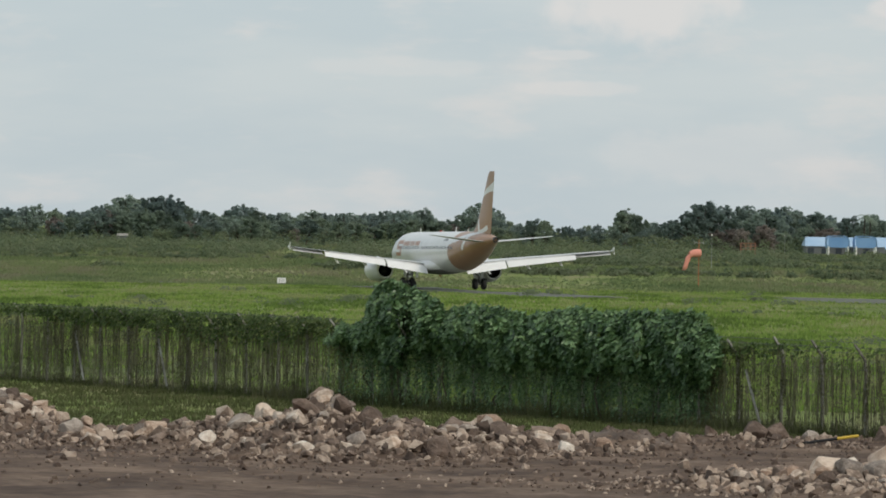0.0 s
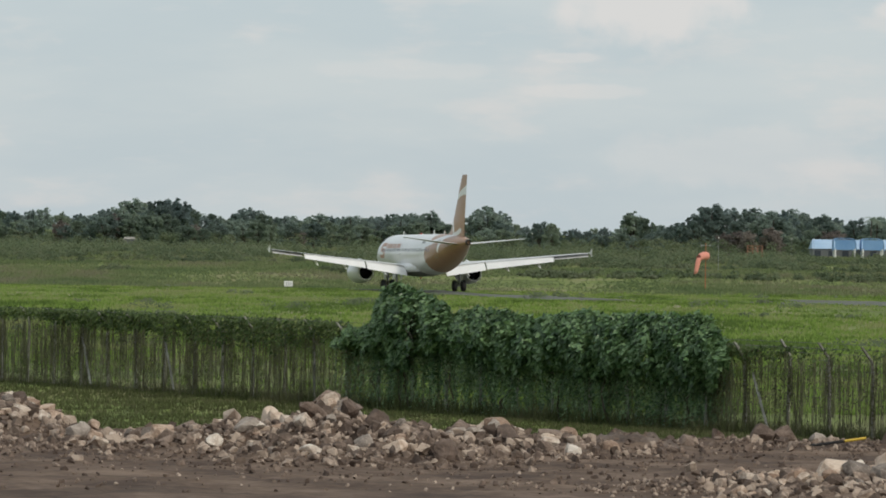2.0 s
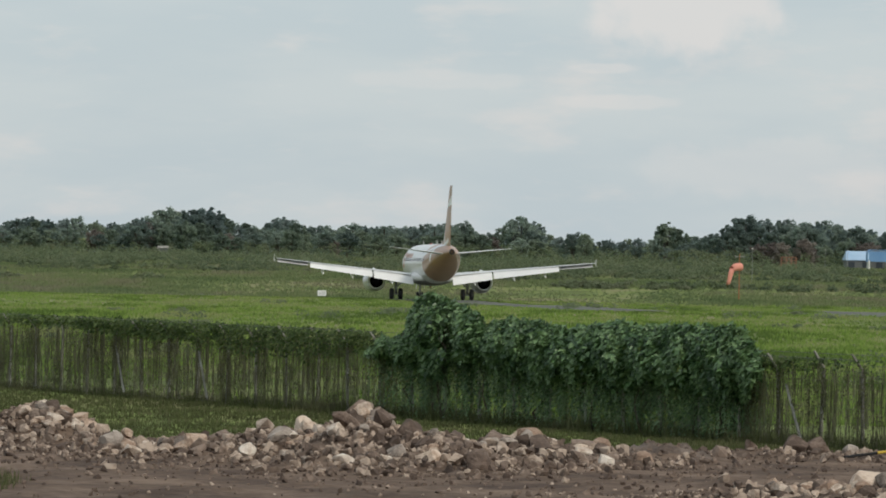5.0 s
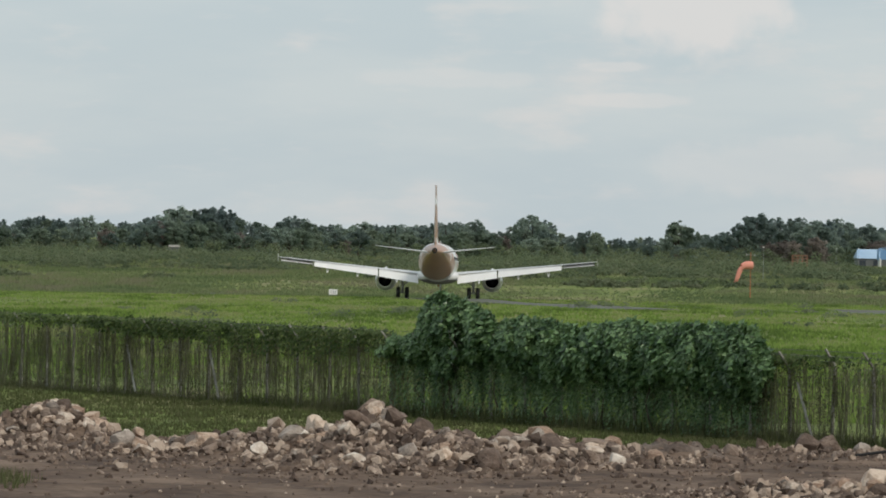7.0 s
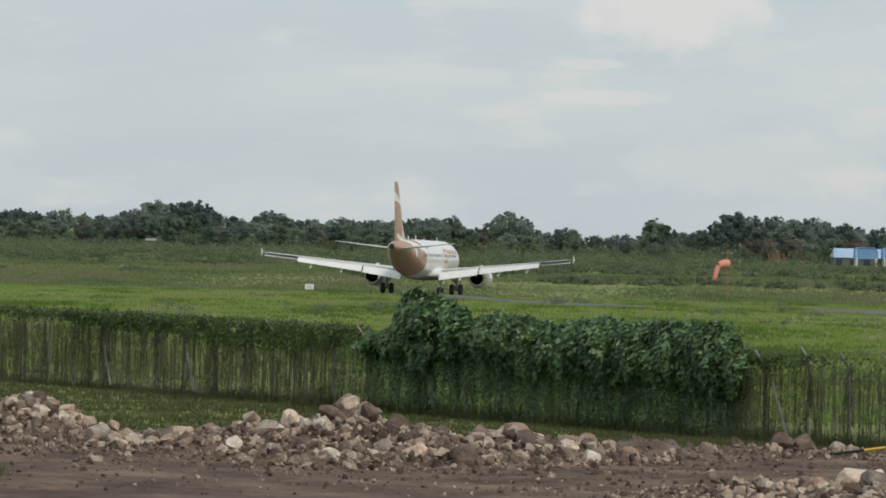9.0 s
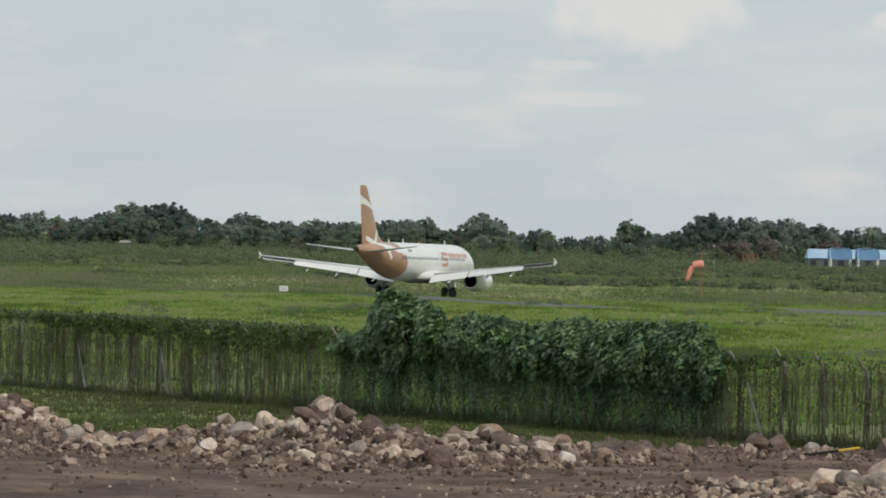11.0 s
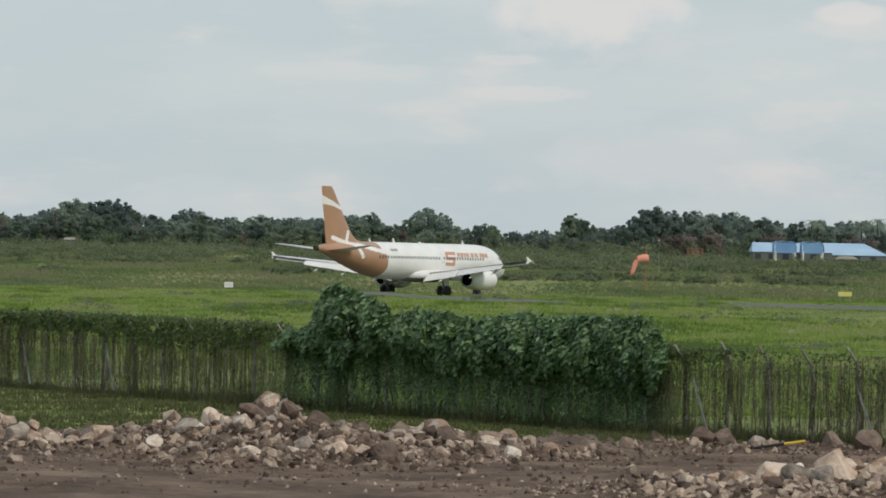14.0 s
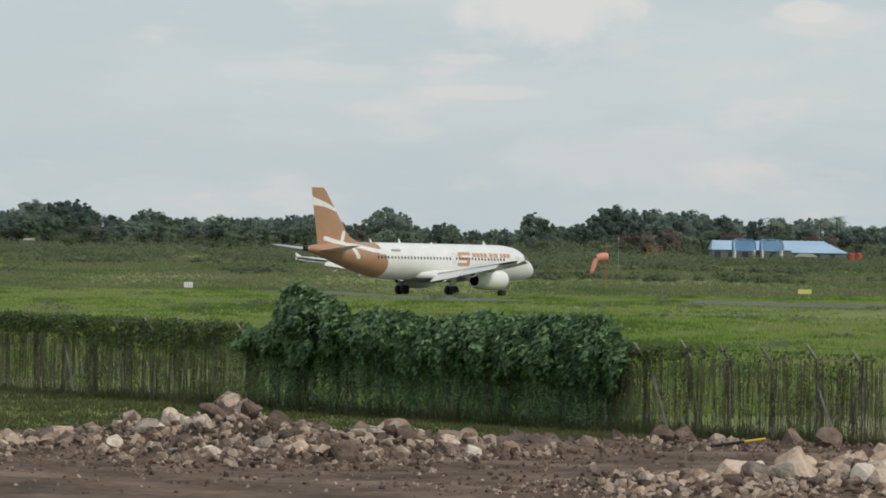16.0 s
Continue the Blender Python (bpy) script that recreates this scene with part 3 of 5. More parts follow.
def scrub():
    """The waste of shrubs between the field and the woods."""
    rng = random.Random(33)
    cs = []
    for _ in range(6500):
        y = 1 / rng.uniform(1 / 1560.0, 1 / 760.0)
        x = rng.uniform(-0.11, 0.135) * y
        k = noise.noise((x * 0.08, y * 0.011, 2.0)) + 0.5 * noise.noise((x * 0.02, y * 0.004, 12.0))
        if 0.85 * k + rng.uniform(-0.25, 0.25) < ramp(y, ((760, 0.36), (900, 0.22), (980, 0.08), (1100, -0.04), (1560, -0.2))):
            continue
        s = (0.4 + 0.9 * rng.random() ** 1.8) * (1.0 + 0.6 * max(0, k)) * ramp(y, ((760, 0.6), (950, 0.9), (1150, 1.4), (1540, 1.9)))
        if 98 < x * 1400 / y < 150 and y > 1150:
            s *= 0.65
        for _ in range(4):
            cs.append((x + rng.gauss(0, s * 0.9), y + rng.gauss(0, s * 0.8), lie(y) + s * rng.uniform(0.25, 0.75), s * rng.uniform(0.55, 0.95)))
    V, F = clump_leaves(cs, 24, 0.48, 8, 0.8)
    tagged(new("scrub", raw("scrub", V.tolist(), F.tolist(), M_HAZED_SHRUB)), "low rounded hazy green bushes beyond the runway field", "shrubs", kind="stuff")
    # undergrowth along the feet of the woods
    cs = []
    for _ in range(1500):
        if rng.random() < 0.68:
            y, x = rng.uniform(1550, 1690), rng.uniform(-172, 205)
        else:
            y, x = rng.uniform(1440, 1540), rng.uniform(66, 200)
        s = rng.uniform(1.2, 2.4)
        cs.append((x, y, rng.uniform(0.6, 3.4), s))
    V, F = clump_leaves(cs, 60, 0.6, 18)
    tagged(new("undergrowth", raw("undergrowth", V.tolist(), F.tolist(), M_HAZED_SHRUB)), "dense undergrowth along the feet of the woods", "bushes", kind="stuff")
    # weed clumps that stand out of the near grass
    cs = []
    for _ in range(34):
        y = rng.uniform(300, 540)
        x = rng.uniform(-0.09, 0.12) * y
        s = rng.uniform(0.25, 0.55)
        for _ in range(4):
            cs.append((x + rng.gauss(0, s * 2), y + rng.gauss(0, s), lie(y) + s * 0.5, s))
    V, F = leaf_cloud(cs, 40, (1.3, 1, 0.8), 0.22, 9)
    tagged(new("weeds", raw("weeds", V.tolist(), F.tolist(), M_HAZED_SHRUB)), "dark weed clumps scattered in the tall grass", "weeds", kind="stuff")


field_grass()
woods()
scrub()


# ---- perimeter fence ----
FENCE_A, FENCE_D = Vector((-16.49, 233.62, 0)), Vector((0.505, -0.863, 0)).normalized()
FENCE_N = Vector((-FENCE_D.y, FENCE_D.x, 0)) * -1     # towards the yard


def along(s, z=0.0, out=0.0):
    p = FENCE_A + FENCE_D * s + FENCE_N * out
    return Vector((p.x, p.y, z))


def fence():
    top = new("fence")
    tagged(top, "concrete-post chain-link perimeter fence overgrown with vines", "fence")
    bm = bmesh.new()
    # tapered square post with a cranked arm on top, in its own space
    rings = []
    for z, w, off in ((-0.3, 0.045, 0), (0.0, 0.045, 0), (2.62, 0.042, 0), (2.75, 0.042, -0.03), (3.22, 0.038, -0.40), (3.25, 0.034, -0.42)):
        rings.append([(-w, off - w, z), (w, off - w, z), (w, off + w, z), (-w, off + w, z)])
    bm = loft(rings)
    me = mesh_of("post", bm, M_CONCRETE)
    rng = random.Random(5)
    turn = math.degrees(math.atan2(FENCE_D.y, FENCE_D.x))
    s = 58.6 - 2.47 * 28
    while s < 86:
        p = part("post", me, None, top)
        p.matrix_basis = Matrix.Translation(along(s)) @ pose(0, 0, rng.uniform(-0.12, 0.05), rng.uniform(-1.5, 1.5), rng.uniform(-1.2, 1.2), turn + rng.uniform(-4, 4))
        s += 2.47
    # raking braces
    for s0, z0, s1, z1 in ((14.3, 2.15, 15.9, 0.2), (7.0, 2.1, 8.6, 0.2), (56.6, 2.1, 58.2, 0.2), (66.0, 2.15, 67.8, 0.2)):
        bm = bmesh.new()
        rod(bm, along(s0, z0, 0.08), along(s1, z1, 0.5), 0.045, 0.045, 6)
        part("brace", bm, M_CONCRETE, top)
    # strained wires and barbed wires
    for z, out in ((0.12, 0.08), (1.4, 0.08), (2.3, 0.08), (2.62, 0.08)):
        bm = bmesh.new()
        rod(bm, along(-12, z, out), along(86, z, out), 0.007, 0.007, 5)
        part("strained_wire", bm, M_WIRE, top)
    for z, out in ((2.85, 0.12), (3.02, 0.26), (3.2, 0.40)):
        bm = bmesh.new()
        rod(bm, along(-12, z, out), along(86, z, out), 0.008, 0.008, 5)
        part("barbed_wire", bm, M_WIRE, top)
    # chain link
    verts, faces = [], []
    w, hh, pitch = 0.0028, 2.5, 0.085
    n = int(98 / pitch)
    for i in range(n):
        for sg in (1, -1):
            a = -12 + i * pitch
            b = a + sg * hh
            k = len(verts)
            verts += [along(a - w, 0.1, 0.09), along(a + w, 0.1, 0.09), along(b + w, 0.1 + hh, 0.09), along(b - w, 0.1 + hh, 0.09)]
            faces.append((k, k + 1, k + 2, k + 3))
    ob = part("chain_link", raw("chain_link", verts, faces, M_WIRE), None, top)
    tagged(ob, "rusty grey chain-link mesh", kind="stuff")


def leaves_on(spots, size, seed, mat, name, droop=0.55):
    """Heart-shaped leaves, folded along the rib, that hang outward: spots (x, y, z, size factor)."""
    rng = np.random.default_rng(seed)
    P = np.array(spots, dtype=float)
    n = len(P)
    out = np.array(FENCE_N) * 0.8 + np.array([0, 0, 0.75])
    nrm = out + rng.normal(0, 0.42, (n, 3))
    nrm /= np.linalg.norm(nrm, axis=1)[:, None]
    tipd = np.array([0, 0, -1.0]) * droop + rng.normal(0, 0.5, (n, 3)) + np.array(FENCE_N) * 0.3
    tipd -= nrm * (tipd * nrm).sum(1)[:, None]
    tipd /= np.linalg.norm(tipd, axis=1)[:, None]
    side = np.cross(nrm, tipd)
    L = (rng.uniform(0.65, 1.3, n) * size * P[:, 3])[:, None]
    p = P[:, :3]
    V = np.stack([p, p + side * L * 0.42 + tipd * L * 0.28 + nrm * L * 0.10, p + tipd * L, p - side * L * 0.42 + tipd * L * 0.28 + nrm * L * 0.10], 1).reshape(-1, 3)
    i = np.arange(n)[:, None] * 4
    F = np.concatenate([i + np.array([[0, 1, 2]]), i + np.array([[0, 2, 3]])])
    return raw(name, V.tolist(), F.tolist(), mat)


def vine_top(s):
    """Height of the great vine's back along the fence."""
    return ramp(s, ((28.2, 2.4), (28.8, 2.85), (30.9, 3.15), (31.15, 4.0), (31.6, 4.5), (32.3, 4.75), (33.2, 4.78), (34.0, 4.6), (35.0, 4.3), (36.0, 4.1), (36.6, 3.8), (37.2, 3.7), (38.5, 3.95), (40.5, 3.85), (42.6, 3.65), (44.2, 3.8),
                    (45.8, 4.0), (47.5, 3.85), (49.0, 3.95), (51.5, 3.95), (53.0, 4.0), (54.0, 3.8), (54.5, 3.4), (54.8, 2.9)))


def vine_low(s):
    return ramp(s, ((28.0, 2.45), (30.5, 2.25), (32, 1.75), (33.5, 1.55), (34.6, 2.3), (36.0, 2.4), (38.5, 1.95), (41.0, 1.75), (43, 1.95), (46, 1.7), (49, 1.85), (52, 1.6), (54.0, 1.5), (54.8, 2.4)))


def great_vine():
    rng = random.Random(71)
    spots = []
    for _ in range(48000):
        s = rng.uniform(28.0, 54.8)
        a, b = vine_low(s), vine_top(s)
        b += 0.16 * noise.noise((s * 1.7, 0, 3)) + 0.1 * noise.noise((s * 5.1, 0, 4))
        a += 0.35 * noise.noise((s * 1.9, 1, 3)) + 0.2 * noise.noise((s * 6.0, 1, 4))
        u = rng.random() ** 0.85
        z = a + (b - a) * u
        # bulging body: thick above, thinner where it hangs
        thick = (0.30 + 0.95 * math.sin(math.pi * min(1.0, 0.12 + u * 0.93)) ** 0.8) * (1.0 + 0.35 * noise.noise((s * 0.9, z * 1.1, 7)))
        side = rng.random()
        if side < 0.80:
            o = thick * rng.uniform(0.72, 1.04) + 0.22 * noise.noise((s * 2.2, z * 2.4, 1.0))
        else:
            o = rng.uniform(-0.7 * thick, thick * 0.7)
        if noise.noise((s * 1.6, z * 1.8, 11.0)) < -0.36 and rng.random() < 0.75:
            continue
        # hanging lobes, with dark folds between
        o += 0.34 * noise.noise((s * 1.15 + 0.5 * z, z * 0.55, 14.0)) * min(1.0, thick)
        # a fold of shade behind the knob where the bare stems show
        if abs(s - 33.85 - 0.25 * (3.2 - z) - 0.5 * noise.noise((s, z * 1.7, 77.0))) < 0.62 + 0.25 * noise.noise((0, z * 2.2, 78.0)) and z < 3.7 and rng.random() < 0.95:
            o = rng.uniform(-0.6, 0.02) * thick
        o *= 0.7
        spots.append((*along(s + 1.68 * o, z, o), rng.uniform(0.8, 1.25)))
    vine = new("vine")
    tagged(vine, "dense dark green creeper heaped over the fence", "vine")
    ob = part("foliage", leaves_on(spots, 0.18, 3, M_LEAF, "foliage"), None, vine)
    ob["kind"] = "stuff"
    for s in (31.5, 33.5, 33.9, 34.2, 37.0, 41.0, 44.6, 48.0, 51.0, 53.4):
        q = along(s, -0.1, 0.2)
        bm = bmesh.new()
        for k in range(7):
            nq = along(s + rng.gauss(0, 0.25), 0.55 * (k + 1), 0.2 + rng.gauss(0, 0.12))
            rod(bm, q, nq, 0.035 - 0.003 * k, 0.032 - 0.003 * k, 5)
            q = nq
        part("stem", bm, M_STEM, vine)
    # trails that hang below the mass
    spots = []
    for _ in range(3300):
        s = rng.uniform(28.5, 54.6)
        if (33.4 < s < 34.4 and rng.random() < 0.5) or (s < 32.5 and rng.random() < 0.4):
            continue
        z, o = vine_low(s) + rng.uniform(0.0, 0.5), rng.uniform(-0.55, -0.06) if rng.random() < 0.72 else rng.uniform(0.0, 0.4)
        ln = min(2.9, 0.25 + rng.expovariate(0.85)) * (1.0 + 0.7 * noise.noise((s * 1.3, 0, 51.0)))
        for k in range(int(ln / 0.06)):
            s += rng.gauss(0, 0.012)
            if z < 0.1:
                break
            spots.append((*along(s + rng.gauss(0, 0.04), z, o + rng.gauss(0, 0.04)), rng.uniform(0.5, 0.9)))
            z -= 0.06
    ob = part("trailing_growth", leaves_on(spots, 0.13, 4, M_LEAF, "trails", 1.2), None, vine)
    ob["kind"] = "stuff"


def light_vines():
    rng = random.Random(72)
    # leafy fringe along the top
    spots = []
    for _ in range(34000):
        s = rng.uniform(-12, 86)
        k = noise.noise((s * 0.35, 0, 21.0))
        if s < 29:
            deep = ramp(s, ((-12, 0.5), (3, 0.45), (8, 0.8), (16, 1.1), (22, 1.3), (29, 1.1))) * (0.8 + 0.7 * k + 0.5 * noise.noise((s * 1.9, 0, 5)))
            topz = 3.12 + 0.12 * noise.noise((s * 1.3, 0, 8))
            if s < 4 and rng.random() < 0.55:
                continue
        elif s < 54:
            continue
        else:
            deep = 0.9 * (0.55 + 0.9 * k + 0.6 * noise.noise((s * 1.9, 0, 5)))
            topz = 3.05
            if rng.random() < ramp(s, ((54, 0.1), (57, 0.5), (60, 0.88), (86, 0.94))):
                continue
        if deep <= 0.05:
            continue
        z = topz - deep * rng.random() ** 1.4
        spots.append((*along(s, z + (0.16 * rng.random() if s < 29 else 0.0), rng.uniform(-0.25, 0.5 if s < 29 else 0.3)), rng.uniform(0.8, 1.2)))
    a = leaves_on(spots, 0.14, 5, M_FRINGE, "fringe")
    fr = new("vine_fringe", a)
    tagged(fr, "leafy green vine trailing along the fence top", "vine", kind="stuff")
    # thin strands
    spots, verts, faces = [], [], []
    for _ in range(1900):
        s = rng.uniform(-12, 86)
        k = 0.5 + noise.noise((s * 0.5, 0, 31.0))
        if rng.random() > (0.35 + k) * ramp(s, ((29, 0.8), (31, 0.2), (53, 0.2), (55, 0.9), (59, 0.75), (86, 0.6))):
            continue
        z = rng.uniform(2.3, 3.1) if rng.random() < 0.7 else rng.uniform(0.8, 2.3)
        end = max(0.02, z - rng.uniform(0.6, 3.0))
        o = rng.uniform(-0.05, 0.22)
        w = rng.uniform(0.006, 0.012)
        while z > end:
            s2, z2 = s + rng.gauss(0, 0.02), z - 0.12
            n0 = len(verts)
            verts += [along(s - w, z, o), along(s + w, z, o), along(s2 + w, z2, o), along(s2 - w, z2, o)]
            faces.append((n0, n0 + 1, n0 + 2, n0 + 3))
            for _ in range(3):
                spots.append((*along(s + rng.gauss(0, 0.035), z - rng.random() * 0.12, o + rng.gauss(0, 0.03)), rng.uniform(0.5, 1.1)))
            s, z = s2, z2
    # fine growth that veils the mesh between the strands
    for _ in range(26000):
        s, z = rng.uniform(-12, 86), 2.75 * rng.random() ** 0.9
        k = noise.noise((s * 1.6, z * 0.28, 41.0)) + 0.5 * noise.noise((s * 5.0, z * 0.5, 42.0))
        if (30 < s < 54 and rng.random() < 0.75) or k < rng.uniform(-0.35, 0.35):
            continue
        spots.append((*along(s, z, rng.uniform(-0.05, 0.16)), rng.uniform(0.45, 0.95)))
    # growth that winds up the posts beyond the great vine
    s = 58.6 - 2.47
    while s < 86:
        for _ in range(rng.randint(120, 420)):
            spots.append((*along(s + rng.gauss(0, 0.07), 2.9 * rng.random() ** 0.7, rng.uniform(-0.02, 0.2)), rng.uniform(0.4, 0.9)))
        s += 2.47
    # dry runners: long hair-thin ribbons that fall close together
    rv, rf = [], []
    for _ in range(7400):
        s = rng.uniform(-12, 86)
        if s > 54 and rng.random() < 0.1:
            continue
        k = noise.noise((s * 0.9, 0, 61.0)) + 0.6 * noise.noise((s * 3.1, 0, 62.0))
        if k < rng.uniform(-1.1, 0.35) or 30.0 < s < 54:
            continue
        z = 2.95 * rng.random() ** 0.6
        end = max(0.02, z - rng.uniform(0.3, 1.9))
        o, w, twist = rng.uniform(-0.12, 0.2), rng.uniform(0.005, 0.012), rng.uniform(-1.5, 1.5)
        while z > end:
            s2, z2 = s + rng.gauss(0, 0.025), z - 0.3
            n0 = len(rv)
            t = w * twist
            rv += [along(s - w, z, o - t), along(s + w, z, o + t), along(s2 + w, z2, o + t), along(s2 - w, z2, o - t)]
            rf.append((n0, n0 + 1, n0 + 2, n0 + 3))
            s, z = s2, z2
    tagged(new("dry_runners", raw("dry_runners", rv, rf, M_RUNNER)), "close curtain of thin dull olive runners on the fence", "vine", kind="stuff")
    st = new("hanging_vines", leaves_on(spots, 0.085, 6, M_STRAND, "hanging_vines", 1.4))
    tagged(st, "thin half-dry vine strands hanging down the fence", "vine", kind="stuff")
    tagged(new("vine_stems", raw("vine_stems", verts, faces, M_TWIG)), "thin brown vine stems hanging down the fence", "vine", kind="stuff")
    # weeds at the fence foot
    spots = []
    for _ in range(5200):
        s = rng.uniform(-12, 86)
        spots.append((*along(s, 0.0, rng.gauss(-0.2, 0.5)), ramp(s, ((14, 0.35), (26, 0.8))) * 0.7 + 0.6 * rng.random() * (0.6 + noise.noise((s * 0.6, 0, 2)))))
    blades("fence_weeds", spots, M_VERGE, "tall dull weeds along the fence foot", 0.35, 0.9, 0.07, 4, 12)


# ---- rubble ----
def rock_mesh(seed, n, ex, mat):
    rng = random.Random(seed)
    bm = bmesh.new()
    for _ in range(n):
        v = Vector((rng.gauss(0, 1), rng.gauss(0, 1), rng.gauss(0, 1))).normalized()
        v = Vector((v.x * ex[0], v.y * ex[1], v.z * ex[2])) * rng.uniform(0.68, 1.12)
        bm.verts.new(v * 0.5)
    r = bmesh.ops.convex_hull(bm, input=bm.verts)
    bmesh.ops.delete(bm, geom=[g for g in r["geom_interior"] if isinstance(g, bmesh.types.BMVert)], context="VERTS")
    bmesh.ops.recalc_face_normals(bm, faces=bm.faces)
    # worn corners and an uneven, broken skin
    bmesh.ops.subdivide_edges(bm, edges=bm.edges[:], cuts=1, use_grid_fill=True)
    bmesh.ops.smooth_vert(bm, verts=bm.verts[:], factor=0.26, use_axis_x=True, use_axis_y=True, use_axis_z=True)
    bmesh.ops.scale(bm, vec=(1.06, 1.06, 1.06), verts=bm.verts[:])
    for v in bm.verts:
        v.co *= 1.0 + 0.09 * noise.noise(v.co * 4.0 + Vector((seed, 0, 0))) + 0.05 * noise.noise(v.co * 10.0)
    return mesh_of("rock", bm, mat)


ROCK_NAMES = (("tan", 0.34), ("grey", 0.54), ("brown", 0.70), ("pale", 1.0))
ROCK_LABEL = ("tan angular limestone rock lying in the rubble heap", "grey broken rock lying in the rubble heap", "dark brown earthy boulder lying in the rubble heap", "pale broken limestone rock lying in the rubble heap")


def rubble():
    rng = random.Random(55)
    bank = {}
    for mi in range(4):
        bank[mi] = [rock_mesh(100 * mi + k, (16, 18, 24, 17, 28)[k], ((1, 0.8, 0.75), (1.1, 0.85, 0.6), (0.95, 0.9, 0.85), (1.25, 0.8, 0.55), (1, 0.95, 0.8))[k], M_ROCKS[mi]) for k in range(5)]

    def stone(x, y, size, mi, k=None, sink=0.25, lift=0.0):
        ob = new("rock", rng.choice(bank[mi]) if k is None else bank[mi][k])
        ob.matrix_basis = pose(x, y, 0.03 + heap(x, y) + size * (0.36 - sink) + lift, rng.uniform(-35, 35), rng.uniform(-35, 35), rng.uniform(0, 360))
        ob.scale = (size, size, size)
        tagged(ob, ROCK_LABEL[mi], "rock", "rubble rocks")

    def pick():
        u = rng.random()
        return next(i for i, (n, c) in enumerate(ROCK_NAMES) if u <= c)

    # boulders that stand out: x, y, size, kind
    for x, y, sz, mi in ((-3.25, 164.0, 0.95, 2), (-2.15, 163.6, 1.05, 2), (-1.45, 163.4, 0.75, 3), (-2.1, 161.5, 0.62, 3), (-0.85, 163.0, 0.75, 0), (-1.55, 161.6, 0.75, 1), (-0.2, 162.6, 0.62, 0), (0.35, 162.8, 0.80, 2),
                         (-4.2, 163.5, 0.75, 3), (-4.4, 165.4, 0.8, 3), (-3.9, 165.8, 0.7, 0), (-0.9, 158.6, 0.9, 1), (0.0, 157.8, 0.9, 0), (2.0, 163.4, 0.8, 2), (2.7, 164.0, 0.85, 3), (3.0, 163.4, 0.95, 0), (3.3, 161.8, 0.95, 2),
                         (1.2, 162.5, 0.62, 3), (2.4, 162.0, 0.7, 1), (4.2, 164.6, 0.65, 0), (4.6, 163.4, 0.7, 3), (5.2, 164.2, 0.6, 0), (-11.9, 176.4, 0.9, 3), (-12.6, 175.6, 0.85, 0), (-11.3, 175.2, 0.95, 0), (-10.6, 176.0, 0.85, 3),
                         (-13.4, 176.5, 0.75, 3), (-12.0, 173.6, 0.8, 3), (-12.8, 174.0, 0.7, 0), (-11.2, 173.8, 0.7, 3), (-10.9, 174.6, 0.75, 0), (-12.4, 174.8, 0.9, 3), (-11.6, 174.9, 0.85, 0), (3.6, 164.6, 0.9, 3), (2.2, 161.4, 0.75, 3), (4.9, 164.9, 0.7, 3), (-14.2, 174.8, 0.7, 0), (-8.1, 169.6, 0.6, 2), (-7.3, 169.2, 0.62, 0), (-6.4, 169.5, 0.6, 3), (-5.5, 168.5, 0.8, 0), (6.4, 163.0, 0.75, 0), (11.4, 141.7, 1.3, 0), (12.0, 143.1, 0.9, 3),
                         (13.0, 142.1, 1.4, 0), (14.0, 142.5, 1.1, 0), (10.3, 143.1, 0.7, 0), (9.0, 143.9, 0.6, 0), (14.6, 144.0, 1.0, 0), (15.5, 143.9, 1.2, 0), (16.2, 143.1, 1.1, 1), (12.6, 141.1, 0.9, 1), (15.2, 141.5, 1.0, 3), (17.0, 144.5, 1.0, 0),
                         (16.2, 154.5, 1.1, 0), (11.6, 173.8, 1.0, 2), (12.4, 174.2, 0.9, 2), (10.2, 173.5, 0.8, 2), (9.1, 171.4, 0.6, 2), (13.5, 174.6, 0.7, 1), (15.6, 173.0, 1.0, 2), (16.8, 172.0, 1.1, 2)):
        stone(x, y, sz, mi, None, 0.22)
    # the body of the heaps
    n = 0
    while n < 215:
        hx, hy, wx, wy, h = HEAPS[rng.choice((0, 0, 0, 1, 1, 1, 1, 2, 2, 2, 3, 3, 3, 3, 4, 4, 5, 5, 6, 10, 11, 11, 11, 12, 12, 12, 13, 13))]
        x, y = rng.gauss(hx, wx * 0.55), rng.gauss(hy - 0.4, wy * 0.5)
        if near(x, y):
            continue
        stone(x, y, min(0.95, 0.30 + rng.expovariate(3.8)), rng.choice((0, 1, 2, 3, pick())) if 1.0 < x < 8.0 and y > 155 else pick(), None, 0.2, rng.uniform(0, 0.12) * h)
        n += 1
    # the near heap: rounded tan boulders, close together
    for _ in range(95):
        x, y = rng.uniform(8.2, 19.0), rng.gauss(142.6, 1.5)
        if y < 138.8 or rng.random() > ramp(x, ((8, 0.45), (11, 0.9), (19, 1.0))):
            continue
        stone(x, y, ramp(x, ((8, 0.55), (13, 0.8), (18, 0.95))) * rng.uniform(0.5, 1.15), rng.choice((0, 0, 3, 2, 0, 1, 0)), rng.choice((2, 4, 0)), 0.15)
    # broken small stuff, joined
    V, F = [], []
    protos = []
    for k in range(8):
        bm = bmesh.new()
        r2 = random.Random(900 + k)
        for _ in range(12):
            v = Vector((r2.gauss(0, 1), r2.gauss(0, 1), r2.gauss(0, 0.8))).normalized() * r2.uniform(0.4, 0.55)
            bm.verts.new(v)
        r = bmesh.ops.convex_hull(bm, input=bm.verts)
        bmesh.ops.delete(bm, geom=[g for g in r["geom_interior"] if isinstance(g, bmesh.types.BMVert)], context="VERTS")
        bm.verts.index_update()
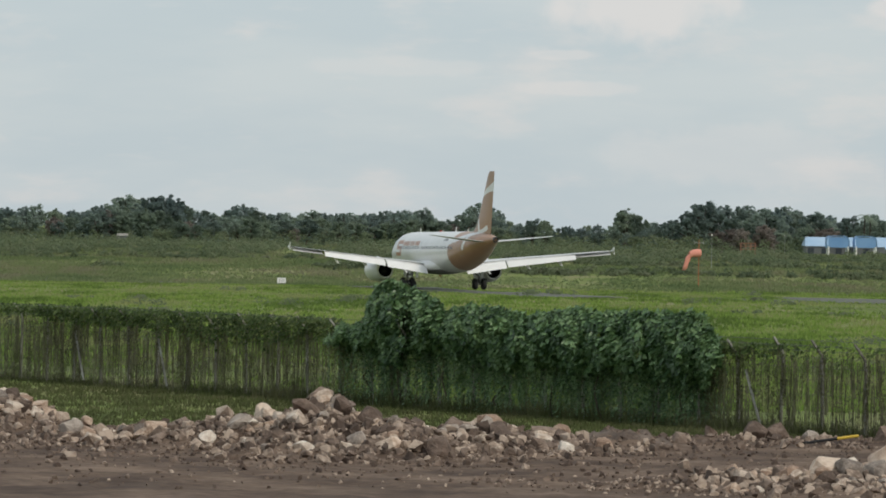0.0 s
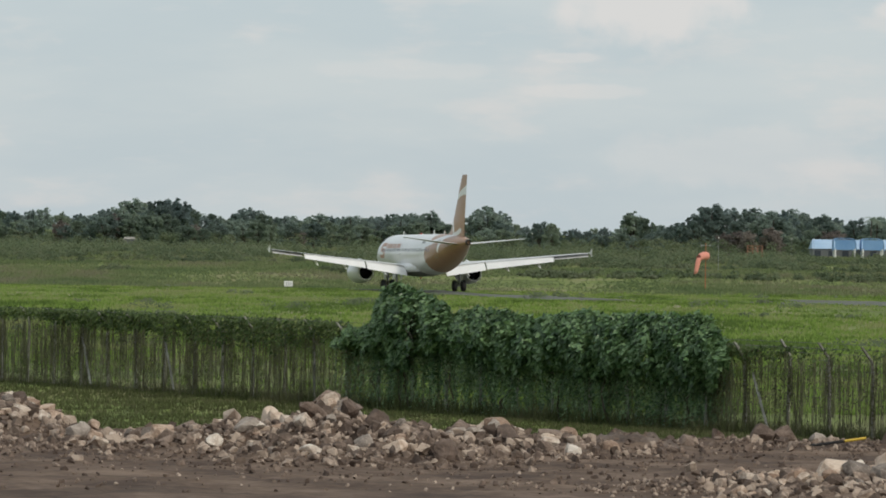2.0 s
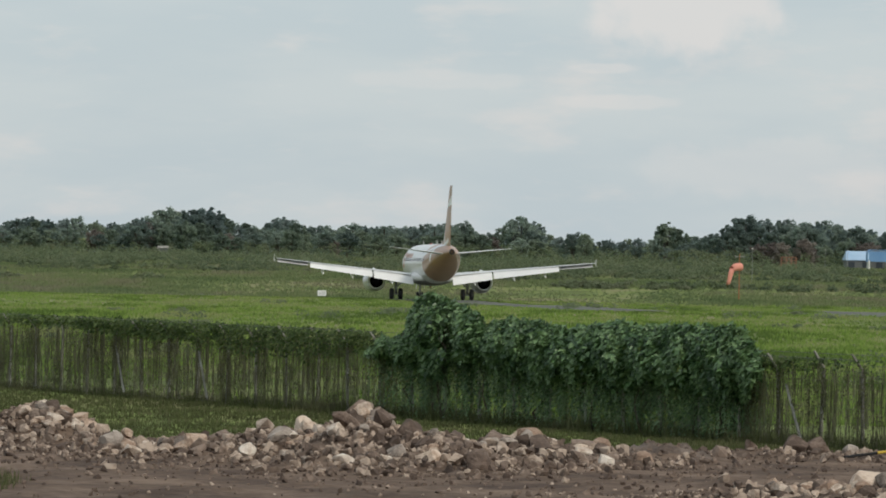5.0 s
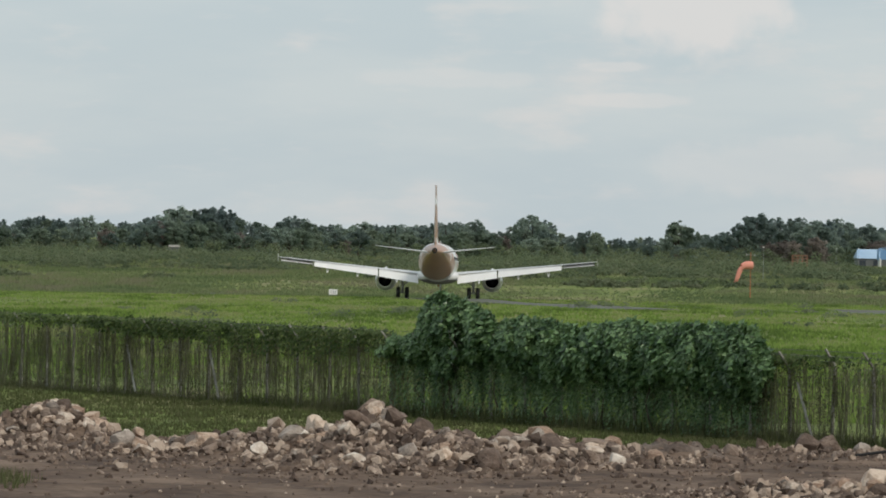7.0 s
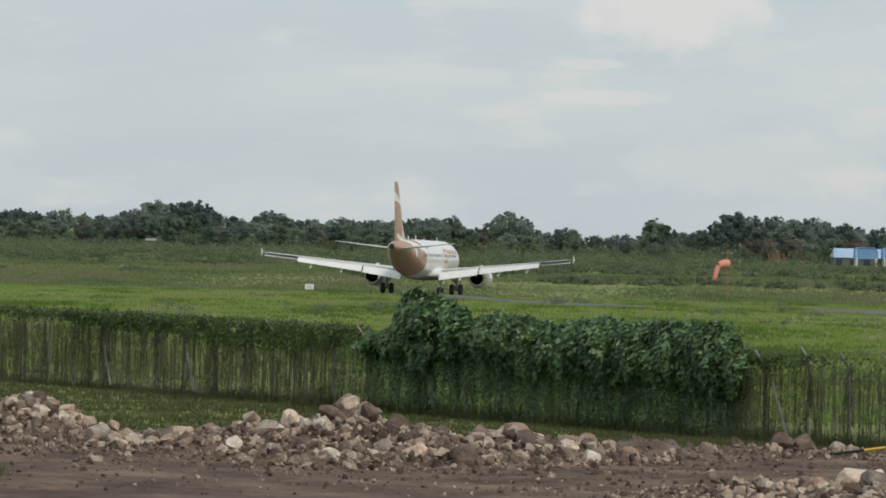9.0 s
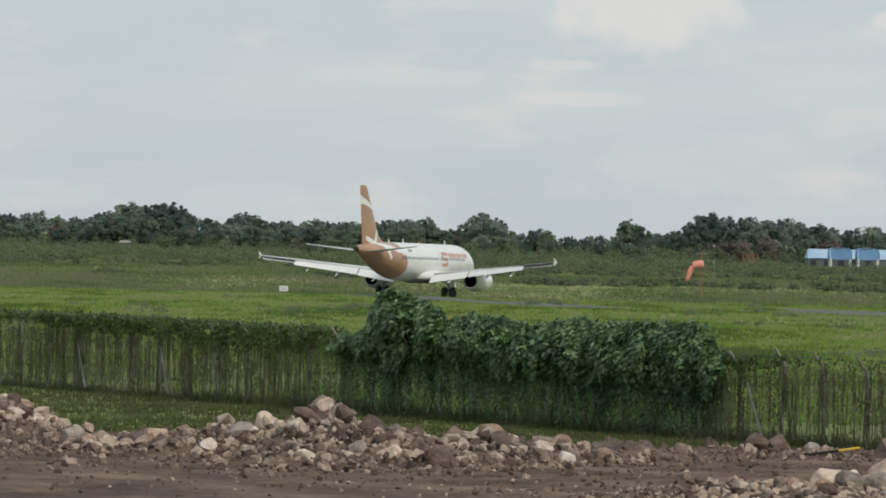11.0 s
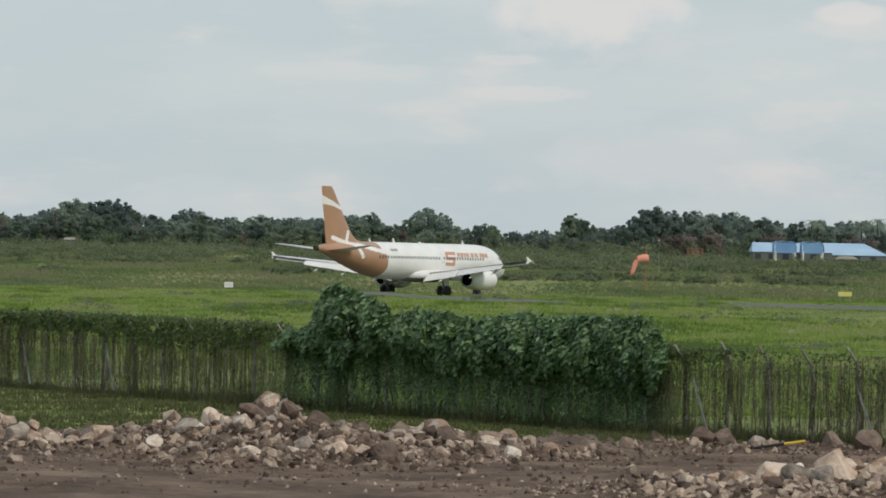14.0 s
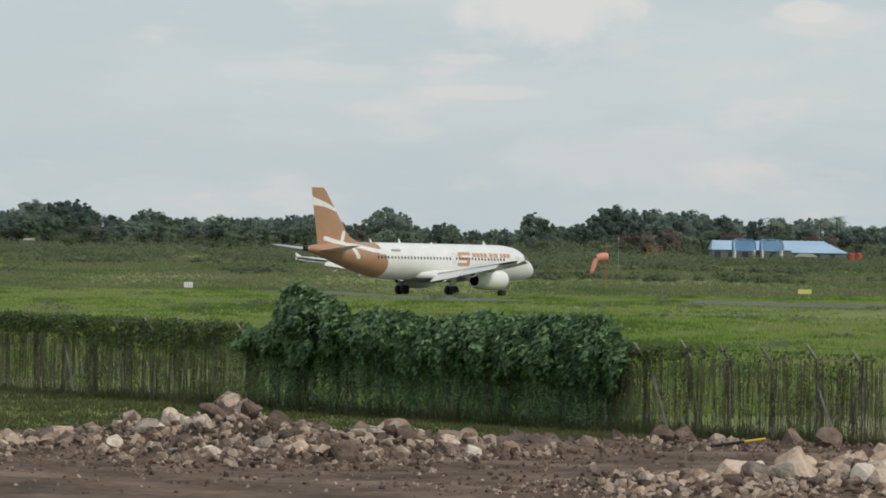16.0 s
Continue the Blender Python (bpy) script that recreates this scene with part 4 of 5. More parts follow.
        protos.append(([v.co.copy() for v in bm.verts], [[v.index for v in f.verts] for f in bm.faces]))
        bm.free()
    for _ in range(900):
        hx, hy, wx, wy, h = HEAPS[rng.choice((0, 0, 0, 1, 1, 1, 1, 2, 2, 2, 3, 3, 3, 4, 4, 5, 5, 6, 10, 11, 11, 12, 12, 13, 13))]
        x, y = rng.gauss(hx, wx * 0.62), rng.gauss(hy - 0.5, wy * 0.6)
        if near(x, y):
            continue
        sz = min(0.62, 0.22 + rng.expovariate(6.0))
        co, fs = rng.choice(protos)
        m = pose(x, y, 0.03 + heap(x, y) + 0.2 * sz, rng.uniform(0, 360), rng.uniform(0, 360), 0) @ Matrix.Diagonal((sz, sz * rng.uniform(0.7, 1), sz * rng.uniform(0.5, 0.9), 1))
        k = len(V)
        V += [m @ c for c in co]
        F += [[i + k for i in f] for f in fs]
    for _ in range(11000):
        if rng.random() < 0.78:
            hx, hy, wx, wy, h = HEAPS[rng.choice((0, 0, 1, 1, 1, 2, 2, 3, 3, 3, 4, 4, 5, 5, 6, 6, 7, 7, 8, 9, 10, 10, 11, 11, 12, 12, 13))]
            x, y = rng.gauss(hx, wx * 0.8), rng.gauss(hy - 1.2, wy * 0.85)
        else:
            x, y = rng.uniform(-18, 22), rng.uniform(138, 178)
            if rng.random() < 0.72:
                continue
        if (x > 6 and y > 158 and rng.random() < 0.6) or math.hypot((x - 7.1) / 1.3, y - 168.3) < 1.9:
            continue
        sz = min(0.42 if y > 152 or x > 8 else 0.16, 0.06 + rng.expovariate(9.5))
        co, fs = rng.choice(protos)
        m = pose(x, y, 0.03 + heap(x, y) + 0.15 * sz, rng.uniform(0, 360), rng.uniform(0, 360), 0) @ Matrix.Scale(sz, 4)
        k = len(V)
        V += [m @ c for c in co]
        F += [[i + k for i in f] for f in fs]
    # crumbs of the bare earth round the heaps and along the track
    CV, CF = [], []
    while len(CV) < 5000 * 12:
        x, y = rng.uniform(-18, 24), rng.uniform(141, 180)
        d = min(math.hypot((x - hx) / (wx + 1.6), (y - hy + 1.5) / (wy + 3.2)) for hx, hy, wx, wy, h in HEAPS)
        if y > yard_edge(x) or rng.random() > (1.15 - 0.55 * d) * (0.6 + 0.9 * noise.noise((x * 0.5, y * 0.35, 6.0))):
            if rng.random() > 0.06:
                continue
        sz = min(0.30, 0.05 + rng.expovariate(16.0))
        co, fs = rng.choice(protos)
        m = pose(x, y, 0.03 + heap(x, y) + 0.12 * sz, rng.uniform(0, 360), rng.uniform(0, 360), 0) @ Matrix.Diagonal((sz, sz * 0.9, sz * 0.7, 1))
        k = len(CV)
        CV += [m @ c for c in co]
        CF += [[i + k for i in f] for f in fs]
    tagged(new("earth_crumbs", raw("earth_crumbs", CV, CF, M_CRUMB)), "crumbled brown earth and grit strewn over the yard", "dirt", kind="stuff")
    tagged(new("rubble_stones", raw("rubble_stones", V, F, M_RUBBLE)), "small broken stones and clods strewn over the dirt", "rubble", kind="stuff")


def near(x, y):
    """Keeps loose rocks off the wheel track."""
    return y < 138.5 or math.hypot((x - 7.1) / 1.3, y - 168.3) < 1.9 or (x < 7.5 and y < 152.5 - 0.1 * x) or y > yard_edge(x) - 0.5


def dirt_heap():
    xs = [5.2 + 0.13 * i for i in range(34)]
    ys = [166.4 + 0.2 * i for i in range(24)]
    me = sheet("dirt_heap", xs, ys, lambda x, y: max(0.0, 0.04 + heap(x, y) + 0.26 * noise.noise((x * 2.6, y * 2.0, 0)) + 0.14 * noise.noise((x * 6, y * 5, 0)) - 0.25 * max(0, ((x - 7.1) / 2.0) ** 2 + ((y - 168.6) / 2.4) ** 2 - 0.6)), M_CLOD)
    tagged(new("earth_mound", me), "crumbly dark brown heap of earth", "dirt heap")


def striped_pole():
    top = new("striped_pole")
    tagged(top, "fallen yellow and black striped pole on the rubble", "pole")
    a, b = Vector((13.0, 171.0, 0.20)), Vector((14.8, 172.4, 0.40))
    for i in range(5):
        bm = bmesh.new()
        rod(bm, a.lerp(b, i / 5), a.lerp(b, (i + 1) / 5), 0.045, 0.045, 10)
        part("band", bm, M_BLACK if i in (0, 1, 2) else M_STRIPE, top)


fence()
great_vine()
light_vines()
rubble()
dirt_heap()
striped_pole()


# ---- airliner ----
# in its own space: origin on the ground midway between the main wheels, +y to the nose, +x to the right wing
AFT = 17.71      # from the nose back to the main wheels
BODY = ((0.0, 0.03, 3.0, 3.06), (0.12, 0.36, 2.68, 3.34), (0.4, 0.68, 2.40, 3.66), (0.9, 1.02, 2.14, 4.05), (1.5, 1.28, 1.99, 4.42), (2.1, 1.48, 1.90, 4.90), (2.8, 1.66, 1.82, 5.34), (3.6, 1.80, 1.77, 5.60),
        (4.8, 1.92, 1.74, 5.80), (6.2, 1.975, 1.73, 5.87), (24.0, 1.975, 1.73, 5.87), (26.0, 1.95, 1.84, 5.87), (28.0, 1.86, 2.18, 5.86), (30.0, 1.68, 2.66, 5.83), (32.0, 1.40, 3.22, 5.77),
        (34.0, 1.04, 3.84, 5.66), (35.5, 0.74, 4.28, 5.54), (36.8, 0.44, 4.63, 5.36), (37.45, 0.26, 4.80, 5.20))


def body_at(a):
    for p, q in zip(BODY, BODY[1:]):
        if a <= q[0]:
            u = max(0.0, (a - p[0]) / (q[0] - p[0]))
            return [p[i] + (q[i] - p[i]) * u for i in (1, 2, 3)]
    return BODY[-1][1:]


def smooth_body(a):
    """The section eased over a short stretch, so that the skin has no corners."""
    w = 0.0 if a < 1.6 else min(0.7, (37.4 - a) * 0.5) if a > 20 else 0.35
    ps = [body_at(min(37.45, max(0, a + w * k))) for k in (-1, -0.5, 0, 0.5, 1)]
    return [sum(p[i] for p in ps) / 5 for i in range(3)]


def side_x(a, z):
    hw, zb, zt = smooth_body(a)
    c, r = (zb + zt) / 2, (zt - zb) / 2
    return hw * math.sqrt(max(0.0, 1 - ((z - c) / r) ** 2))


def on_stroke(a, z, pts, half):
    for (a0, z0), (a1, z1) in zip(pts, pts[1:]):
        da, dz = a1 - a0, z1 - z0
        u = max(0, min(1, ((a - a0) * da + (z - z0) * dz) / (da * da + dz * dz)))
        if math.hypot(a - a0 - u * da, z - z0 - u * dz) < half:
            return True
    return False


BIRD_WING = ((26.2, 4.70), (28.5, 5.05), (30.2, 5.36), (31.9, 5.62), (34.5, 6.2))
BIRD_BODY = ((31.6, 6.85), (31.95, 5.9), (31.2, 5.2), (30.6, 4.2))


def is_copper(a, z):
    """Copper paint of the tail, with the pale bird left out of it."""
    if on_stroke(a, z, BIRD_WING, 0.24) or on_stroke(a, z, BIRD_BODY, 0.25):
        return False
    if z > ramp(a, ((26, 4.9), (30.5, 5.5), (34, 6.2))):
        front = 26.9 + 0.5 * max(0.0, abs(z - 5.45) - 0.25) ** 2
    else:
        front = 26.2 + 0.34 * max(0.0, abs(z - 3.4) - 0.35) ** 2
    return a > front


def wing_rings(stations, sgn, nprof=9):
    """Aerofoil sections: span x, leading edge, chord, height, thickness ratio."""
    rings = []
    for x, le, ch, z, tk in stations:
        prof = []
        for i in range(nprof):
            u = 0.5 * (1 - math.cos(math.pi * i / (nprof - 1)))
            t = tk * ch * (1.48 * math.sqrt(u) - 0.63 * u - 1.758 * u * u + 1.42 * u ** 3 - 0.508 * u ** 4) * 1.0
            prof.append((u, t))
        up = [(sgn * x, AFT - (le + u * ch), z + t * 0.62) for u, t in prof]
        lo = [(sgn * x, AFT - (le + u * ch), z - t * 0.48) for u, t in reversed(prof[1:-1])]
        rings.append(up + lo)
    return rings


def rev(profile, c, seg=28):
    """A body of revolution about the y axis through c: profile of (aft, radius)."""
    return [[(c[0] + r * math.cos(2 * math.pi * k / seg), AFT - a, c[2] + r * math.sin(2 * math.pi * k / seg)) for k in range(seg)] for a, r in profile]


def airliner():
    jet = new("airliner")
    tagged(jet, "white twin-jet airliner with copper tail, flaps down, taxiing", "airplane")
    # fuselage
    st = [0, 0.04, 0.12, 0.25, 0.4, 0.65, 0.9, 1.2, 1.5, 1.8, 2.1, 2.5, 2.9, 3.3, 3.8, 4.4, 5, 5.6, 6.2, 7] + [8 + i for i in range(17)] + [24.5 + 0.11 * i for i in range(117)] + [37.4, 37.45]
    seg, rings = 96, []
    for a in st:
        hw, zb, zt = smooth_body(a)
        c, r = (zb + zt) / 2, (zt - zb) / 2
        rings.append([(hw * math.sin(2 * math.pi * k / seg), AFT - a, c + r * math.cos(2 * math.pi * k / seg)) for k in range(seg)])
    bm = loft(rings)
    for f in bm.faces:
        p = f.calc_center_median()
        f.material_index = 1 if is_copper(AFT - p.y, p.z) else 0
    part("fuselage", mesh_of("fuselage", bm, [M_WHITE, M_COPPER]), None, jet, "white fuselage with copper rear", True)
    bm = loft(rev(((37.0, 0.30), (37.45, 0.285), (37.66, 0.25), (37.66, 0.17), (37.3, 0.16)), (0, 0, 5.0), 18))
    part("exhaust_cone", bm, M_METAL_SHADE, jet, "dark tail exhaust")
    # belly fairing
    bl = []
    for a, hw, zb in ((11.2, 0.3, 1.85), (12.2, 1.6, 1.62), (13.5, 2.15, 1.52), (16, 2.3, 1.48), (18.5, 2.25, 1.5), (20.3, 1.7, 1.62), (21.8, 0.3, 1.85)):
        bl.append([(hw * math.sin(2 * math.pi * k / 24), AFT - a, 2.35 + (2.35 - zb) * math.cos(2 * math.pi * k / 24)) for k in range(24)])
    bm = loft(bl)
    for f in bm.faces:
        f.material_index = 1 if f.calc_center_median().z < 2.05 else 0
    part("belly_fairing", mesh_of("belly_fairing", bm, [M_WHITE, M_BELLY]), None, jet, "white wing root fairing, grey on its lower faces", True)
    # wings
    for sgn in (-1, 1):
        bm = loft(wing_rings(((1.2, 11.5, 7.0, 2.40, 0.15), (2.0, 11.95, 6.4, 2.55, 0.145), (6.4, 14.25, 4.05, 3.05, 0.12), (12.0, 17.2, 2.75, 3.62, 0.11), (17.0, 19.85, 1.55, 4.12, 0.10)), sgn))
        bmesh.ops.subdivide_edges(bm, edges=[e for e in bm.edges if abs(e.verts[0].co.x - e.verts[1].co.x) > 1.0], cuts=5)
        # shade under the outer wing is painted on: downward faces go near-black
        for f in bm.faces:
            p = f.calc_center_median()
            f.material_index = 1 if abs(p.x) > 13.0 and f.normal.z < -0.2 else 0
        wing = part("wing", mesh_of("wing", bm, [M_GREYWING, M_METAL_SHADE]), None, jet, "", True)
        # flaps, slats out, hanging below the trailing edge
        for x0, x1, c0, c1, a0, a1, z0, z1 in ((2.1, 6.3, 1.50, 1.25, 18.05, 18.15, 2.50, 3.00), (6.45, 13.2, 1.15, 0.80, 18.15, 20.05, 3.02, 3.70)):
            r = []
            for x, c, a, z in ((x0, c0, a0, z0), (x1, c1, a1, z1)):
                dy, dz = 1.12 * c * math.cos(radians(34)), 1.12 * c * math.sin(radians(34))
                r.append([(sgn * x, AFT - a, z + 0.05), (sgn * x, AFT - a - dy * 0.45, z - dz * 0.36 + 0.09), (sgn * x, AFT - a - dy, z - dz), (sgn * x, AFT - a - dy * 0.45, z - dz * 0.5 - 0.03), (sgn * x, AFT - a, z - 0.09)])
            part("flap", loft(r), M_WHITE, wing, "pale flap lowered behind the wing")
        r = []
        for x, le, z in ((3.2, 12.45, 2.62), (6.0, 13.9, 2.95), (11.5, 16.75, 3.5), (16.4, 19.35, 4.0)):
            r.append([(sgn * x, AFT - le + 0.32, z - 0.20), (sgn * x, AFT - le + 0.20, z + 0.02), (sgn * x, AFT - le - 0.25, z + 0.16), (sgn * x, AFT - le - 0.05, z + 0.02)])
        part("slat", loft(r), M_GREYWING, wing)
        r = []
        for x, a, c, z in ((13.35, 19.5, 0.80, 3.74), (16.7, 20.75, 0.58, 4.07)):
            r.append([(sgn * x, AFT - a, z + 0.07), (sgn * x, AFT - a - c, z - 0.34), (sgn * x, AFT - a, z - 0.10)])
        bm = loft(r)
        # the aileron's lower side gets the same painted shade
        for f in bm.faces:
            f.material_index = 1 if f.normal.z < -0.1 else 0
        part("aileron", mesh_of("aileron", bm, [M_GREYWING, M_METAL_SHADE]), None, wing, "pale aileron with shade painted dark on its underside")
        for x, a, z, ln in ((4.4, 17.3, 2.42, 2.6), (8.6, 17.5, 2.95, 2.5), (11.8, 18.6, 3.32, 2.1)):
            prof = [(a, 0.03), (a + 0.3 * ln, 0.16), (a + 0.6 * ln, 0.15), (a + ln, 0.02)]
            rr = [[(p[0], p[1], p[2] - 0.28 * i) for p in ring] for i, ring in enumerate(rev(prof, (sgn * x, 0, z), 10))]
            part("track_fairing", loft(rr), M_WHITE, wing, "", True)
        # arrow-shaped wingtip fence
        r = []
        for dx in (-0.015, 0.015):
            r.append([(sgn * 17.03 + dx, AFT - 20.4, 4.12), (sgn * 17.03 + dx, AFT - 21.35, 4.55), (sgn * 17.03 + dx, AFT - 21.6, 4.56), (sgn * 17.03 + dx, AFT - 21.4, 4.12), (sgn * 17.03 + dx, AFT - 21.55, 3.76), (sgn * 17.03 + dx, AFT - 21.35, 3.78)])
        part("wingtip_fence", loft(r), M_WHITE, wing)
        # engine
        ex, ez, back, slim = sgn * 5.75, 1.88, 0.6, 0.92

        def nacelle(profile, n):
            return rev([(a + back, r * slim) for a, r in profile], (ex, 0, ez), n)

        eng = part("engine", loft(nacelle(((11.0, 0.86), (10.72, 0.93), (10.62, 1.0), (10.68, 1.08), (11.0, 1.16), (11.8, 1.23), (12.8, 1.24), (13.8, 1.20), (14.8, 1.08), (15.5, 0.93), (15.54, 0.88), (15.5, 0.76), (14.9, 0.76)), 36), cap=False), M_WHITE, jet, "white engine nacelle", True)
        part("intake_lip", loft(nacelle(((10.9, 0.89), (10.70, 0.94), (10.60, 1.0), (10.66, 1.085), (10.78, 1.11), (10.8, 1.10)), 36), cap=False), M_LIPMETAL, eng, "polished metal intake lip", True)
        part("nozzle", loft(nacelle(((15.46, 0.75), (14.8, 0.75), (14.2, 0.75)), 30), cap=False), M_BLACK, eng, "dark inside of the exhaust nozzle", True)
        part("exhaust_plug", loft(nacelle(((14.3, 0.75), (14.32, 0.5), (14.9, 0.34), (15.4, 0.10)), 20)), M_BLACK, eng, "", True)
        bm = loft(nacelle(((11.4, 0.90), (11.5, 0.90)), 24))
        part("fan", bm, M_BLACK, eng, "dark fan face")
        bm = loft([[(ex - 0.14, AFT - 11.9, ez + 1.1), (ex + 0.14, AFT - 11.9, ez + 1.1), (ex + 0.10, AFT - 12.6, ez + 1.42), (ex - 0.10, AFT - 12.6, ez + 1.42)],
                   [(ex - 0.16, AFT - 14.5, ez + 0.6), (ex + 0.16, AFT - 14.5, ez + 0.6), (ex + 0.16, AFT - 14.9, 3.0), (ex - 0.16, AFT - 14.9, 3.0)],
                   [(ex - 0.10, AFT - 16.8, 2.62), (ex + 0.10, AFT - 16.8, 2.62), (ex + 0.10, AFT - 16.9, 2.9), (ex - 0.10, AFT - 16.9, 2.9)]])
        part("pylon", bm, M_WHITE, eng)
        # tailplane
        bm = loft(wing_rings(((0.5, 31.9, 4.0, 4.80, 0.10), (1.0, 32.25, 3.75, 4.85, 0.10), (6.22, 35.15, 1.45, 5.42, 0.09)), sgn))
        part("tailplane", bm, M_GREYWING, jet, "", True)
    # fin with its dorsal fillet
    na, nz = 64, 110
    bm = bmesh.new()
    for side in (1, -1):
        grid = []
        for j in range(nz + 1):
            z = 5.3 + (11.8 - 5.3) * j / nz
            le = ramp(z, ((5.3, 28.0), (5.75, 28.6), (6.05, 29.7), (6.5, 30.55), (7.2, 31.2), (11.45, 34.35), (11.8, 34.8)))
            te = ramp(z, ((5.3, 35.6), (11.8, 36.68)))
            row = []
            for i in range(na + 1):
                u = i / na
                t = 0.085 * (te - le) * (1.48 * math.sqrt(u) - 0.63 * u - 1.758 * u * u + 1.42 * u ** 3 - 0.508 * u ** 4) * ramp(z, ((5.3, 0.75), (7.0, 1.0), (11.8, 0.9)))
                row.append(bm.verts.new((side * t, AFT - (le + (te - le) * u), z)))
            grid.append(row)
        for j in range(nz):
            for i in range(na):
                q = (grid[j][i], grid[j][i + 1], grid[j + 1][i + 1], grid[j + 1][i])
                f = bm.faces.new(q if side < 0 else q[::-1])
                p = f.calc_center_median()
                a, z = AFT - p.y, p.z
                mid = ramp(a, ((33.0, 9.40), (34.4, 9.88), (35.4, 10.10), (36.7, 10.36)))
                white = abs(z - mid) < ramp(a, ((33.0, 0.18), (35.2, 0.32), (36.7, 0.50))) or on_stroke(a, z, BIRD_WING, 0.24) or on_stroke(a, z, BIRD_BODY, 0.25)
                f.material_index = 0 if white else 1
    bmesh.ops.remove_doubles(bm, verts=bm.verts, dist=0.004)
    part("fin", mesh_of("fin", bm, [M_WHITE, M_COPPER]), None, jet, "copper fin with a pale band", True)
    # cabin windows and doors
    wm = bmesh.new()
    vs = [wm.verts.new((0.0, 0.12 * math.copysign(abs(math.cos(t)) ** 0.6, math.cos(t)), 0.17 * math.copysign(abs(math.sin(t)) ** 0.6, math.sin(t)))) for t in [2 * math.pi * k / 12 for k in range(12)]]
    f = wm.faces.new(vs)
    ex = bmesh.ops.extrude_face_region(wm, geom=[f])
    bmesh.ops.translate(wm, vec=(0.02, 0, 0), verts=[v for v in ex["geom"] if isinstance(v, bmesh.types.BMVert)])
    bmesh.ops.recalc_face_normals(wm, faces=wm.faces)
    win = mesh_of("cabin_window", wm, M_GLASS)
    for sgn in (-1, 1):
        for i in range(41):
            a = 6.9 + 0.533 * i
            if i in (16, 36 + 4):
                continue
            z = 4.22
            tilt = math.degrees(math.asin((z - 3.8) / 2.07))
            w = part("cabin_window", win, None, jet)
            w.matrix_basis = pose(sgn * (side_x(a, z) - 0.008), AFT - a, z, 0, -tilt if sgn > 0 else tilt, 0) @ (Matrix() if sgn > 0 else pose(0, 0, 0, 0, 0, 180))
        for a, z0, z1, wd in ((5.2, 3.35, 5.2, 0.82), (30.0, 3.4, 5.15, 0.76), (14.4, 3.75, 4.75, 0.5), (15.3, 3.75, 4.75, 0.5)):
            bm = bmesh.new()
            for y0, y1, za, zb in ((-wd / 2, -wd / 2 + 0.03, z0, z1), (wd / 2 - 0.03, wd / 2, z0, z1), (-wd / 2, wd / 2, z0, z0 + 0.03), (-wd / 2, wd / 2, z1 - 0.03, z1)):
                for k in range(6):
                    zc0, zc1 = za + (zb - za) * k / 6, za + (zb - za) * (k + 1) / 6
                    vs = [bm.verts.new((sgn * (side_x(a - y, z) + 0.012), AFT - a + y, z)) for y, z in ((y0, zc0), (y1, zc0), (y1, zc1), (y0, zc1))]
                    bm.faces.new(vs)
            part("cabin_door", bm, M_RIM, jet, "thin grey outline of a closed door")
        # flight deck glazing
        for a0, a1, z0, z1, z2, z3 in ((1.62, 2.25, 4.02, 4.10, 4.62, 4.50), (2.30, 2.95, 4.12, 4.18, 4.72, 4.68)):
            bm = bmesh.new()
            vs = [bm.verts.new((sgn * (side_x(a, z) + 0.05), AFT - a + 0.05, z + 0.03)) for a, z in ((a0, z0), (a1, z1), (a1, z2), (a0 + 0.25, z3))]
            bm.faces.new(vs)
            part("flight_deck_window", bm, M_GLASS, jet, "dark flight deck pane")
        # lettering in plain bars with a block emblem before it
        def decal(name, a, z, w, h, label, mat=M_LOGO, slant=0.0):
            bm = bmesh.new()
            k = max(1, int(h / 0.12))
            cols = max(1, int(w / 0.5))
            for i in range(cols):
                for j in range(k):
                    y0, y1 = -w / 2 + w * i / cols, -w / 2 + w * (i + 1) / cols
                    q0, q1 = z - h / 2 + h * j / k, z - h / 2 + h * (j + 1) / k
                    bm.faces.new([bm.verts.new((sgn * (side_x(a - y, q) + 0.010), AFT - a + y + sgn * slant * (q - z), q)) for y, q in ((y0, q0), (y1, q0), (y1, q1), (y0, q1))])
            bmesh.ops.remove_doubles(bm, verts=bm.verts, dist=0.001)
            part(name, bm, mat, jet, label)
        base = 13.6 if sgn > 0 else 6.2
        step = -1 if sgn > 0 else 1
        e0 = base if sgn > 0 else 6.9
        for zc, w, dx in ((4.80, 2.0, 0.15), (4.22, 1.7, 0.0), (3.58, 1.9, -0.15)):
            decal("emblem_bar", e0 + dx * step, zc, w, 0.36, "copper bar of the emblem")
        decal("emblem_bar", e0 - 0.72 * step, 4.5, 0.5, 0.6, "copper bar of the emblem")
        decal("emblem_bar", e0 + 0.65 * step, 3.9, 0.5, 0.62, "copper bar of the emblem")
        run = e0 + 1.5 * step
        for wd, gap in ((0.55, 0.12), (0.5, 0.12), (0.5, 0.12), (0.5, 0.4), (0.5, 0.12), (0.2, 0.12), (0.5, 0.4), (0.4, 0.12), (0.5, 0.12), (0.5, 0.1)):
            decal("letter_bar", run + step * wd / 2, 4.66, wd, 0.46, "copper lettering bar")
            run += step * (wd + gap)
        decal("registration_bar", 24.6, 5.02, 1.5, 0.26, "dark registration bar", M_RIM)
